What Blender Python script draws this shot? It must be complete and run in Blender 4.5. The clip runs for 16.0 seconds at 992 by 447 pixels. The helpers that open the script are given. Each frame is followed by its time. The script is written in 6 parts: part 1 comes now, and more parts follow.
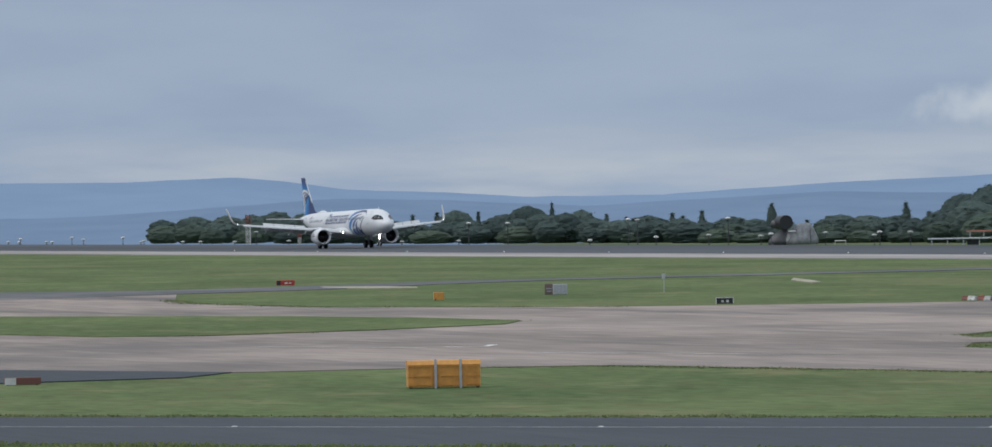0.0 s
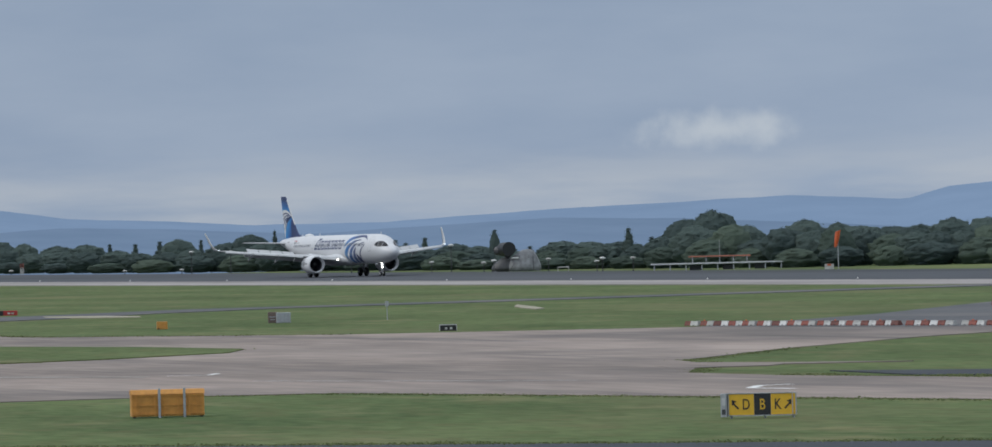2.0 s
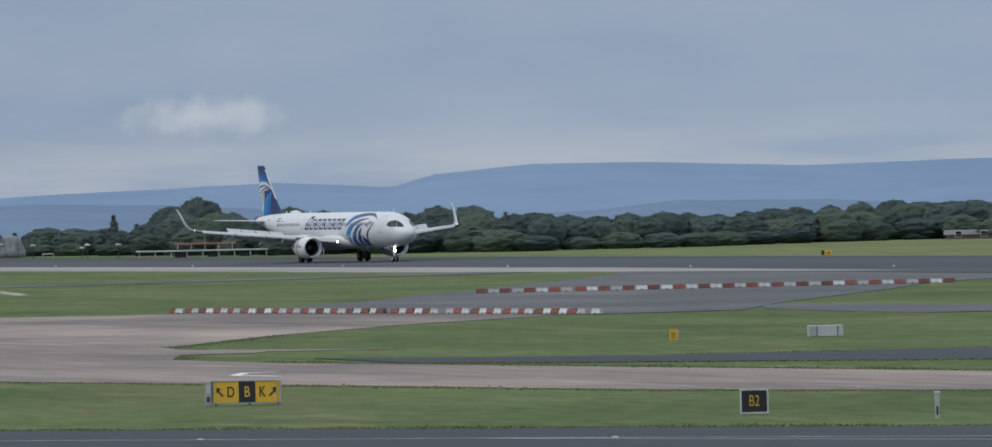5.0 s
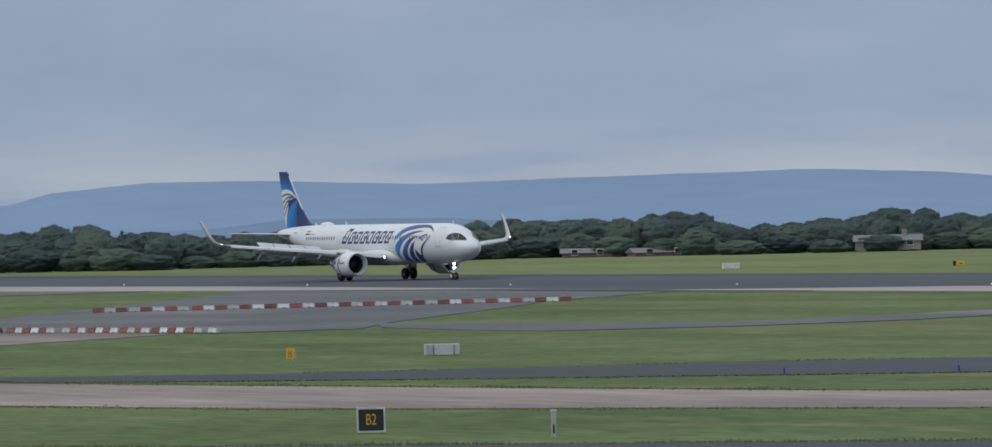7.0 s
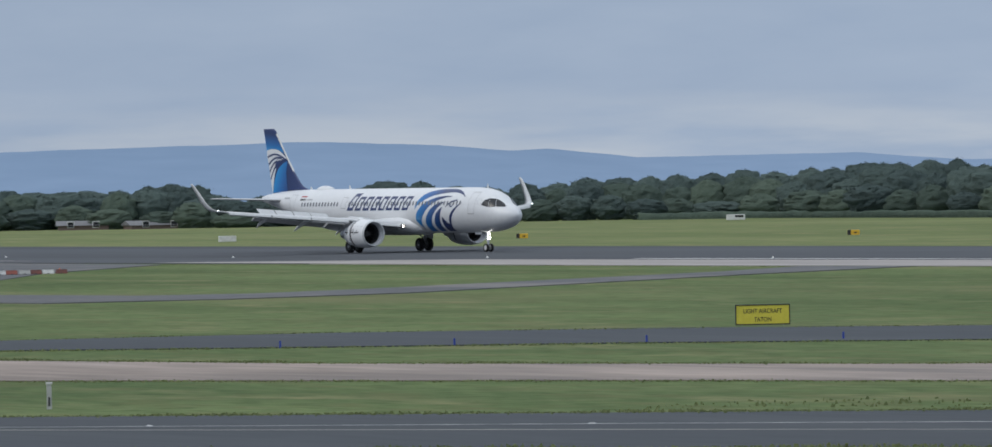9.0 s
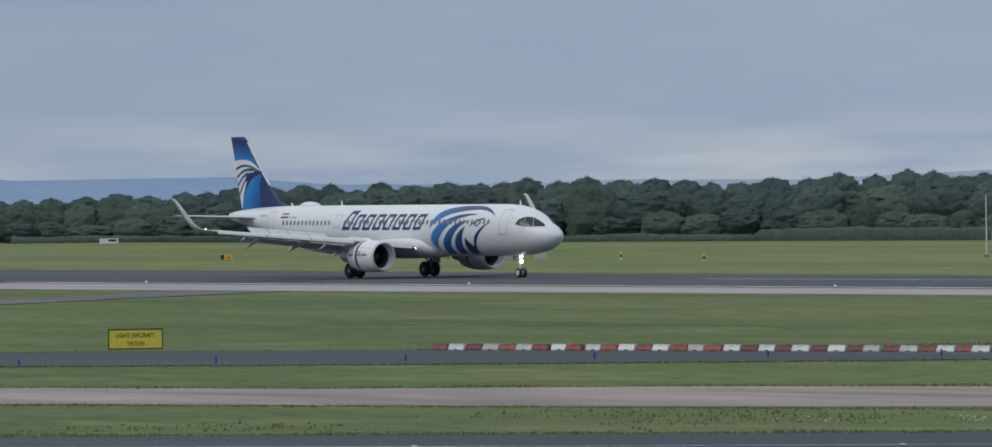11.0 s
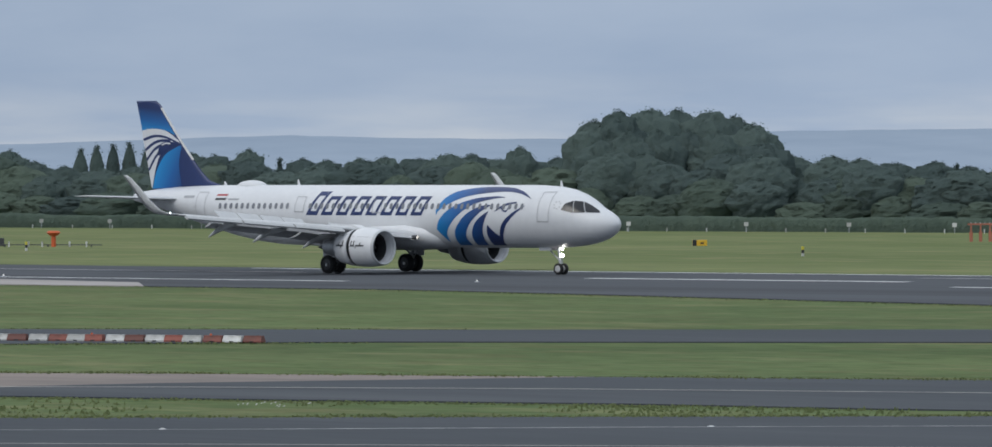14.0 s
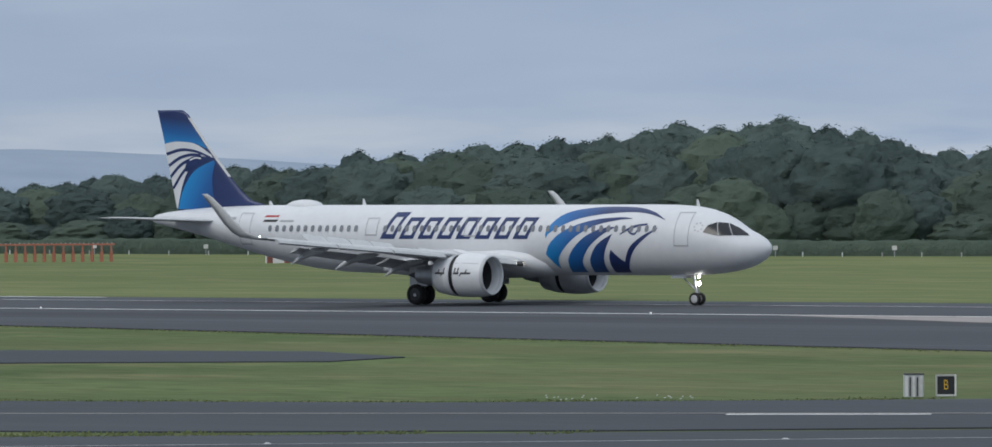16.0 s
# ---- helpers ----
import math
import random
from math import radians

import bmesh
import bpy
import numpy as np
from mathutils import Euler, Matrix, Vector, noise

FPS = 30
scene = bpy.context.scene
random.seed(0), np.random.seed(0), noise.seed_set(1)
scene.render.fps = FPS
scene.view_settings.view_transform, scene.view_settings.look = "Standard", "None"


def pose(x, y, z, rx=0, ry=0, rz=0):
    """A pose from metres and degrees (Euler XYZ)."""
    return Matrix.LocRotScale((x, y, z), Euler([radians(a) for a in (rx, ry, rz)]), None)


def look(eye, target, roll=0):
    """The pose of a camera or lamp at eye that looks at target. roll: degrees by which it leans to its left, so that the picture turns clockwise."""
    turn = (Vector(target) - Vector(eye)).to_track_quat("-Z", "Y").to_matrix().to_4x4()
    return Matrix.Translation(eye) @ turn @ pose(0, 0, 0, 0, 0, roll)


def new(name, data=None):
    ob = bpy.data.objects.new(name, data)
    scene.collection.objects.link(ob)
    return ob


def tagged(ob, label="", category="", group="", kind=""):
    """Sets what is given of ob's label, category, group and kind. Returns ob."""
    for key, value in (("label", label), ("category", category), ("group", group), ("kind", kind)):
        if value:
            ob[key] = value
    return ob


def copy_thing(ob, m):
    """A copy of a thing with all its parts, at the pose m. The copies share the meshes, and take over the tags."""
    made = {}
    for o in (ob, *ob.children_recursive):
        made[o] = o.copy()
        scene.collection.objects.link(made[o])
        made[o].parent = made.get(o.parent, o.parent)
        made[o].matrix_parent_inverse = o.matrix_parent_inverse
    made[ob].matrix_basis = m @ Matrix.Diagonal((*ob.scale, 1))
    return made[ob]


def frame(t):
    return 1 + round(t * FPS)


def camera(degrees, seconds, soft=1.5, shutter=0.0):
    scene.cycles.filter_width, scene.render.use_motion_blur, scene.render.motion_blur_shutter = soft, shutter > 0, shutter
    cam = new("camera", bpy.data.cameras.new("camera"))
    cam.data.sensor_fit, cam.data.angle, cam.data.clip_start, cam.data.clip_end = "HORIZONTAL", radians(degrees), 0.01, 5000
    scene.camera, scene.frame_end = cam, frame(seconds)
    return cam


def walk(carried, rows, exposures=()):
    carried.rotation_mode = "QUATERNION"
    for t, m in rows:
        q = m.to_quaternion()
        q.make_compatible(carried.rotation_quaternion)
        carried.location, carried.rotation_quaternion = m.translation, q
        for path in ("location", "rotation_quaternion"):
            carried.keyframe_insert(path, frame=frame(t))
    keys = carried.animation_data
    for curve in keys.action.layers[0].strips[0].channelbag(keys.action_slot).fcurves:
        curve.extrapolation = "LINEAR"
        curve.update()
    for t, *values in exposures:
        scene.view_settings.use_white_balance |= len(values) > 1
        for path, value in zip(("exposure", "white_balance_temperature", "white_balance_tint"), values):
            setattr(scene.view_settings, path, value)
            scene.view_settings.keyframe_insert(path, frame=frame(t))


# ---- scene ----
from mathutils.geometry import tessellate_polygon

# camera: stands still on a viewing mound and pans after the aircraft
EYE_Z = 7.976
cam = camera(8.004, 16.0, soft=1.5)


def aim(az, el, roll):
    return Matrix.Translation((0, 0, EYE_Z)) @ pose(0, 0, 0, 0, 0, -az) @ pose(0, 0, 0, 90 + el) @ pose(0, 0, 0, 0, 0, roll)


walk(cam, [(t, aim(a, e, r)) for t, a, e, r in (
    (0.0, -70.710, -0.229, -1.121), (0.5, -70.195, -0.204, -1.126), (1.0, -69.580, -0.210, -1.224),
    (1.5, -69.201, -0.411, -1.443), (2.0, -68.466, -0.056, -1.507), (2.5, -67.864, -0.055, -1.164),
    (3.0, -67.181, -0.149, -1.383), (3.5, -66.555, -0.296, -1.258), (4.0, -65.622, -0.281, -1.267),
    (4.2, -65.293, -0.250, -1.291), (4.8, -64.560, -0.252, -1.273), (5.4, -63.771, -0.255, -1.255),
    (6.0, -62.924, -0.257, -1.238), (6.5, -62.171, -0.259, -1.223), (7.0, -61.212, -0.173, -1.308),
    (7.5, -60.102, -0.245, -1.296), (8.0, -59.267, -0.614, -0.670), (8.5, -58.294, -0.607, -1.338),
    (9.0, -57.149, -0.478, -1.123), (9.5, -55.493, -0.108, -0.969), (10.0, -54.676, -0.141, -0.819),
    (10.2, -54.239, -0.318, -0.928), (10.8, -52.644, -0.367, -0.831), (11.4, -50.939, -0.417, -0.735),
    (11.9, -49.428, -0.458, -0.654), (12.3, -48.157, -0.490, -0.590), (12.5, -47.412, -0.497, -0.712),
    (13.0, -45.991, -0.579, -0.441), (13.5, -44.264, -0.657, -0.405), (14.0, -42.021, -0.560, -0.239),
    (14.5, -40.190, -0.343, -0.408), (15.0, -38.391, -0.510, -0.529), (15.5, -36.218, -0.579, -0.382),
    (16.0, -34.156, -0.429, -0.281),
)], exposures=((0.0, 0.13), (1.0, 0.04), (2.0, 0.02), (3.0, -0.04), (4.0, -0.04), (6.5, 0.07), (7.0, -0.02), (8.0, 0.0), (9.0, 0.12), (9.5, -0.04), (10.0, -0.08), (12.5, -0.1), (13.5, -0.06), (14.0, 0.06), (14.5, 0.07), (15.0, 0.0), (15.5, -0.05), (16.0, 0.01)))

# overcast daylight
SUN_EL, SUN_AZ = 40, 168
world = bpy.data.worlds.new("world")
scene.world = world
world.use_nodes = True


def sky_world():
    nt = world.node_tree
    nt.nodes.clear()
    out = nt.nodes.new("ShaderNodeOutputWorld")
    bg = nt.nodes.new("ShaderNodeBackground")
    sky = nt.nodes.new("ShaderNodeTexSky")
    sky.sky_type, sky.sun_disc = "NISHITA", False
    sky.sun_elevation, sky.sun_rotation = radians(SUN_EL), radians(SUN_AZ)
    sky.air_density, sky.dust_density = 1.0, 3.0
    co = nt.nodes.new("ShaderNodeTexCoord")
    mp = nt.nodes.new("ShaderNodeMapping")
    mp.inputs["Scale"].default_value = (22, 22, 85)
    nt.links.new(co.outputs["Generated"], mp.inputs["Vector"])
    no = nt.nodes.new("ShaderNodeTexNoise")
    no.inputs["Scale"].default_value, no.inputs["Detail"].default_value = 1.0, 6.0
    no.inputs["Roughness"].default_value = 0.52
    nt.links.new(mp.outputs[0], no.inputs["Vector"])
    # cloud deck: grey-blue base with paler patches, paler towards the horizon
    ramp = nt.nodes.new("ShaderNodeValToRGB")
    ramp.color_ramp.elements[0].position, ramp.color_ramp.elements[0].color = 0.3, (0.275, 0.352, 0.476, 1)
    ramp.color_ramp.elements[1].position, ramp.color_ramp.elements[1].color = 0.72, (0.331, 0.405, 0.52, 1)
    nt.links.new(no.outputs[0], ramp.inputs[0])
    sep = nt.nodes.new("ShaderNodeSeparateXYZ")
    nt.links.new(co.outputs["Generated"], sep.inputs[0])
    # zenith is brighter than the view's low sky
    up = nt.nodes.new("ShaderNodeMapRange")
    up.inputs["From Min"].default_value, up.inputs["From Max"].default_value = 0.05, 0.7
    up.inputs["To Min"].default_value, up.inputs["To Max"].default_value = 1.0, 2.05
    nt.links.new(sep.outputs[2], up.inputs["Value"])
    low = nt.nodes.new("ShaderNodeMapRange")
    low.inputs["From Min"].default_value, low.inputs["From Max"].default_value = 0.012, 0.0015
    low.inputs["To Min"].default_value, low.inputs["To Max"].default_value = 0.0, 1.0
    nt.links.new(sep.outputs[2], low.inputs["Value"])
    # broken bright cumulus low in the sky
    mp2 = nt.nodes.new("ShaderNodeMapping")
    mp2.inputs["Scale"].default_value = (26, 26, 190)
    mp2.inputs["Location"].default_value = (3.1, 1.7, 0.4)
    nt.links.new(co.outputs["Generated"], mp2.inputs["Vector"])
    n2 = nt.nodes.new("ShaderNodeTexNoise")
    n2.inputs["Scale"].default_value, n2.inputs["Detail"].default_value = 1.0, 8.0
    nt.links.new(mp2.outputs[0], n2.inputs["Vector"])
    r2 = nt.nodes.new("ShaderNodeValToRGB")
    r2.color_ramp.elements[0].position, r2.color_ramp.elements[1].position = 0.36, 0.64
    nt.links.new(n2.outputs[0], r2.inputs[0])
    mul = nt.nodes.new("ShaderNodeMath")
    mul.operation = "MULTIPLY"
    nt.links.new(r2.outputs[0], mul.inputs[0])
    nt.links.new(low.outputs[0], mul.inputs[1])
    mixc = nt.nodes.new("ShaderNodeMix")
    mixc.data_type = "RGBA"
    mixc.inputs[7].default_value = (0.45, 0.495, 0.555, 1)
    nt.links.new(ramp.outputs[0], mixc.inputs[6])
    nt.links.new(mul.outputs[0], mixc.inputs[0])
    # one cumulus bank that stands out
    dist = nt.nodes.new("ShaderNodeVectorMath")
    dist.operation = "SUBTRACT"
    dist.inputs[1].default_value = (-0.9178, 0.397, 0.0115)
    nt.links.new(co.outputs["Generated"], dist.inputs[0])
    stretch = nt.nodes.new("ShaderNodeVectorMath")
    stretch.operation = "MULTIPLY"
    stretch.inputs[1].default_value = (76, 76, 350)
    nt.links.new(dist.outputs[0], stretch.inputs[0])
    ln = nt.nodes.new("ShaderNodeVectorMath")
    ln.operation = "LENGTH"
    nt.links.new(stretch.outputs[0], ln.inputs[0])
    n3 = nt.nodes.new("ShaderNodeTexNoise")
    n3.inputs["Scale"].default_value, n3.inputs["Detail"].default_value = 190.0, 7.0
    nt.links.new(co.outputs["Generated"], n3.inputs["Vector"])
    wob = nt.nodes.new("ShaderNodeMath")
    wob.operation = "MULTIPLY_ADD"
    wob.inputs[1].default_value = 1.9
    nt.links.new(n3.outputs[0], wob.inputs[0])
    nt.links.new(ln.outputs["Value"], wob.inputs[2])
    cm = nt.nodes.new("ShaderNodeMapRange")
    cm.interpolation_type = "SMOOTHSTEP"
    cm.inputs["From Min"].default_value, cm.inputs["From Max"].default_value = 2.15, 1.0
    cm.inputs["To Max"].default_value = 0.95
    nt.links.new(wob.outputs[0], cm.inputs["Value"])
    mix3 = nt.nodes.new("ShaderNodeMix")
    mix3.data_type = "RGBA"
    mix3.inputs[7].default_value = (0.475, 0.532, 0.6, 1)
    nt.links.new(mixc.outputs[2], mix3.inputs[6])
    nt.links.new(cm.outputs[0], mix3.inputs[0])
    east = nt.nodes.new("ShaderNodeMapRange")
    east.inputs["From Min"].default_value, east.inputs["From Max"].default_value = -0.95, -0.5
    east.inputs["To Min"].default_value, east.inputs["To Max"].default_value = 0.94, 1.16
    nt.links.new(sep.outputs[0], east.inputs["Value"])
    both = nt.nodes.new("ShaderNodeMath")
    both.operation = "MULTIPLY"
    nt.links.new(up.outputs[0], both.inputs[0])
    nt.links.new(east.outputs[0], both.inputs[1])
    # high cloud is whiter than the blue-grey low deck
    whiter = nt.nodes.new("ShaderNodeMapRange")
    whiter.inputs["From Min"].default_value, whiter.inputs["From Max"].default_value = 0.04, 0.4
    nt.links.new(sep.outputs[2], whiter.inputs["Value"])
    mix4 = nt.nodes.new("ShaderNodeMix")
    mix4.data_type = "RGBA"
    mix4.inputs[7].default_value = (0.355, 0.393, 0.44, 1)
    nt.links.new(whiter.outputs[0], mix4.inputs[0])
    nt.links.new(mix3.outputs[2], mix4.inputs[6])
    vm = nt.nodes.new("ShaderNodeVectorMath")
    vm.operation = "SCALE"
    nt.links.new(mix4.outputs[2], vm.inputs[0])
    nt.links.new(both.outputs[0], vm.inputs[3])
    # the clear sky's own light comes through the cloud a little
    sk = nt.nodes.new("ShaderNodeVectorMath")
    sk.operation = "SCALE"
    sk.inputs[3].default_value = 0.006
    nt.links.new(sky.outputs[0], sk.inputs[0])
    add = nt.nodes.new("ShaderNodeVectorMath")
    nt.links.new(vm.outputs[0], add.inputs[0])
    nt.links.new(sk.outputs[0], add.inputs[1])
    nt.links.new(add.outputs[0], bg.inputs[0])
    bg.inputs[1].default_value = 1.0
    nt.links.new(bg.outputs[0], out.inputs[0])


sky_world()
sun = new("sun", bpy.data.lights.new("sun", "SUN"))
sun.data.energy, sun.data.angle, sun.data.color = 0.95, radians(30), (1.0, 0.96, 0.9)
sun.matrix_world = look((0, 0, 0), (-math.sin(radians(SUN_AZ)) * -1, math.cos(radians(SUN_AZ)) * -1, -math.tan(radians(SUN_EL))))


# ---- materials ----
def mat(name, c1, c2=None, rough=0.7, big=0.2, small=6.0, bump=0.0, metal=0.0, glow=None, power=1.0, spread=(0.35, 0.65), contrast=0.5, stretch=None, per_piece=0.0, spec=0.5):
    m = bpy.data.materials.new(name)
    m.use_nodes = True
    nt = m.node_tree
    b = nt.nodes["Principled BSDF"]
    b.inputs["Roughness"].default_value, b.inputs["Metallic"].default_value = rough, metal
    b.inputs["Specular IOR Level"].default_value = spec
    if glow:
        b.inputs["Emission Color"].default_value, b.inputs["Emission Strength"].default_value = (*glow, 1), power
    if c2 is None:
        c2 = tuple(min(1, c * 0.82) for c in c1)
    co = nt.nodes.new("ShaderNodeTexCoord")
    src = co.outputs["Object"]
    if stretch:
        mp = nt.nodes.new("ShaderNodeMapping")
        mp.inputs["Rotation"].default_value = (0, 0, stretch[0])
        mp.inputs["Scale"].default_value = stretch[1]
        nt.links.new(src, mp.inputs["Vector"])
        src = mp.outputs[0]
    n1, n2 = nt.nodes.new("ShaderNodeTexNoise"), nt.nodes.new("ShaderNodeTexNoise")
    n1.inputs["Scale"].default_value, n1.inputs["Detail"].default_value = big, 6.0
    n2.inputs["Scale"].default_value, n2.inputs["Detail"].default_value = small, 4.0
    mx = nt.nodes.new("ShaderNodeMix")
    mx.inputs[0].default_value = contrast
    nt.links.new(src, n1.inputs["Vector"])
    nt.links.new(src, n2.inputs["Vector"])
    nt.links.new(n1.outputs[0], mx.inputs[2])
    nt.links.new(n2.outputs[0], mx.inputs[3])
    value = mx.outputs[0]
    if per_piece:
        info = nt.nodes.new("ShaderNodeObjectInfo")
        ad = nt.nodes.new("ShaderNodeMath")
        ad.operation = "MULTIPLY_ADD"
        ad.inputs[1].default_value = per_piece
        nt.links.new(info.outputs["Random"], ad.inputs[0])
        nt.links.new(value, ad.inputs[2])
        sb = nt.nodes.new("ShaderNodeMath")
        sb.operation = "SUBTRACT"
        sb.inputs[1].default_value = per_piece / 2
        nt.links.new(ad.outputs[0], sb.inputs[0])
        value = sb.outputs[0]
    rp = nt.nodes.new("ShaderNodeValToRGB")
    rp.color_ramp.elements[0].position, rp.color_ramp.elements[0].color = spread[0], (*c2, 1)
    rp.color_ramp.elements[1].position, rp.color_ramp.elements[1].color = spread[1], (*c1, 1)
    nt.links.new(value, rp.inputs[0])
    nt.links.new(rp.outputs[0], b.inputs["Base Color"])
    if bump:
        bp = nt.nodes.new("ShaderNodeBump")
        bp.inputs["Strength"].default_value, bp.inputs["Distance"].default_value = 1.0, bump
        nt.links.new(n2.outputs[0], bp.inputs["Height"])
        nt.links.new(bp.outputs[0], b.inputs["Normal"])
    return m


def foliage(name, c1, c2):
    """Leaves: they let part of the light through."""
    m = mat(name, c1, c2, 0.8, 0.12, 0.9, per_piece=0.55, spec=0.12)
    nt = m.node_tree
    b = nt.nodes["Principled BSDF"]
    co, no, bp = nt.nodes.new("ShaderNodeTexCoord"), nt.nodes.new("ShaderNodeTexNoise"), nt.nodes.new("ShaderNodeBump")
    no.inputs["Scale"].default_value, no.inputs["Detail"].default_value, no.inputs["Roughness"].default_value = 1.5, 5.0, 0.62
    bp.inputs["Distance"].default_value, bp.inputs["Strength"].default_value = 0.55, 0.85
    nt.links.new(co.outputs["Object"], no.inputs["Vector"])
    nt.links.new(no.outputs[0], bp.inputs["Height"])
    nt.links.new(bp.outputs[0], b.inputs["Normal"])
    tr = nt.nodes.new("ShaderNodeBsdfTranslucent")
    mx = nt.nodes.new("ShaderNodeMixShader")
    mx.inputs[0].default_value = 0.48
    nt.links.new(b.inputs["Base Color"].links[0].from_socket, tr.inputs[0])
    nt.links.new(b.outputs[0], mx.inputs[1])
    nt.links.new(tr.outputs[0], mx.inputs[2])
    nt.links.new(mx.outputs[0], nt.nodes["Material Output"].inputs[0])
    return m


def turf(name, c1, c2, dry, big, small, stretch):
    """Mown grass: streaks of green with dry and thin patches of their own shape."""
    m = mat(name, c1, c2, 0.95, big, small, 0.0, spread=(0.36, 0.64), stretch=stretch, contrast=0.45, spec=0.04)
    nt = m.node_tree
    b = nt.nodes["Principled BSDF"]
    co = nt.nodes.new("ShaderNodeTexCoord")
    mp = nt.nodes.new("ShaderNodeMapping")
    mp.inputs["Rotation"].default_value, mp.inputs["Scale"].default_value = (0, 0, stretch[0] + 0.25), (0.45, 1, 1)
    nt.links.new(co.outputs["Object"], mp.inputs["Vector"])
    no = nt.nodes.new("ShaderNodeTexNoise")
    no.inputs["Scale"].default_value, no.inputs["Detail"].default_value, no.inputs["Roughness"].default_value = 0.16, 9.0, 0.62
    nt.links.new(mp.outputs[0], no.inputs["Vector"])
    rp = nt.nodes.new("ShaderNodeValToRGB")
    rp.color_ramp.elements[0].position, rp.color_ramp.elements[1].position = 0.52, 0.72
    nt.links.new(no.outputs[0], rp.inputs[0])
    mx = nt.nodes.new("ShaderNodeMix")
    mx.data_type = "RGBA"
    mx.inputs[7].default_value = (*dry, 1)
    nt.links.new(rp.outputs[0], mx.inputs[0])
    nt.links.new(b.inputs["Base Color"].links[0].from_socket, mx.inputs[6])
    nt.links.new(mx.outputs[2], b.inputs["Base Color"])
    return m


def fading(name, way, start, length):
    """Livery paint that runs from light blue to navy along a direction."""
    m = mat(name, (0.02, 0.2, 0.56), None, 0.35, 0.2, 2)
    nt = m.node_tree
    co = nt.nodes.new("ShaderNodeTexCoord")
    dot = nt.nodes.new("ShaderNodeVectorMath")
    dot.operation = "DOT_PRODUCT"
    dot.inputs[1].default_value = way
    nt.links.new(co.outputs["Object"], dot.inputs[0])
    rng = nt.nodes.new("ShaderNodeMapRange")
    rng.inputs["From Min"].default_value, rng.inputs["From Max"].default_value = start, start + length
    nt.links.new(dot.outputs["Value"], rng.inputs["Value"])
    rp = nt.nodes.new("ShaderNodeValToRGB")
    rp.color_ramp.elements[0].color = (0.012, 0.21, 0.5, 1)
    rp.color_ramp.elements[1].color = (0.013, 0.028, 0.11, 1)
    mid = rp.color_ramp.elements.new(0.45)
    mid.color = (0.01, 0.1, 0.31, 1)
    nt.links.new(rng.outputs[0], rp.inputs[0])
    nt.links.new(rp.outputs[0], nt.nodes["Principled BSDF"].inputs["Base Color"])
    return m


def weathered(m, colour, scale, stretch, lo, hi, amount):
    """Adds blotches of another colour over a material."""
    nt = m.node_tree
    b = nt.nodes["Principled BSDF"]
    co = nt.nodes.new("ShaderNodeTexCoord")
    mp = nt.nodes.new("ShaderNodeMapping")
    mp.inputs["Rotation"].default_value, mp.inputs["Scale"].default_value = (0, 0, stretch[0]), stretch[1]
    nt.links.new(co.outputs["Object"], mp.inputs["Vector"])
    no = nt.nodes.new("ShaderNodeTexNoise")
    no.inputs["Scale"].default_value, no.inputs["Detail"].default_value, no.inputs["Roughness"].default_value = scale, 8.0, 0.6
    nt.links.new(mp.outputs[0], no.inputs["Vector"])
    rng = nt.nodes.new("ShaderNodeMapRange")
    rng.inputs["From Min"].default_value, rng.inputs["From Max"].default_value, rng.inputs["To Max"].default_value = lo, hi, amount
    nt.links.new(no.outputs[0], rng.inputs["Value"])
    mx = nt.nodes.new("ShaderNodeMix")
    mx.data_type = "RGBA"
    mx.inputs[7].default_value = (*colour, 1)
    nt.links.new(rng.outputs[0], mx.inputs[0])
    nt.links.new(b.inputs["Base Color"].links[0].from_socket, mx.inputs[6])
    nt.links.new(mx.outputs[2], b.inputs["Base Color"])
    return m


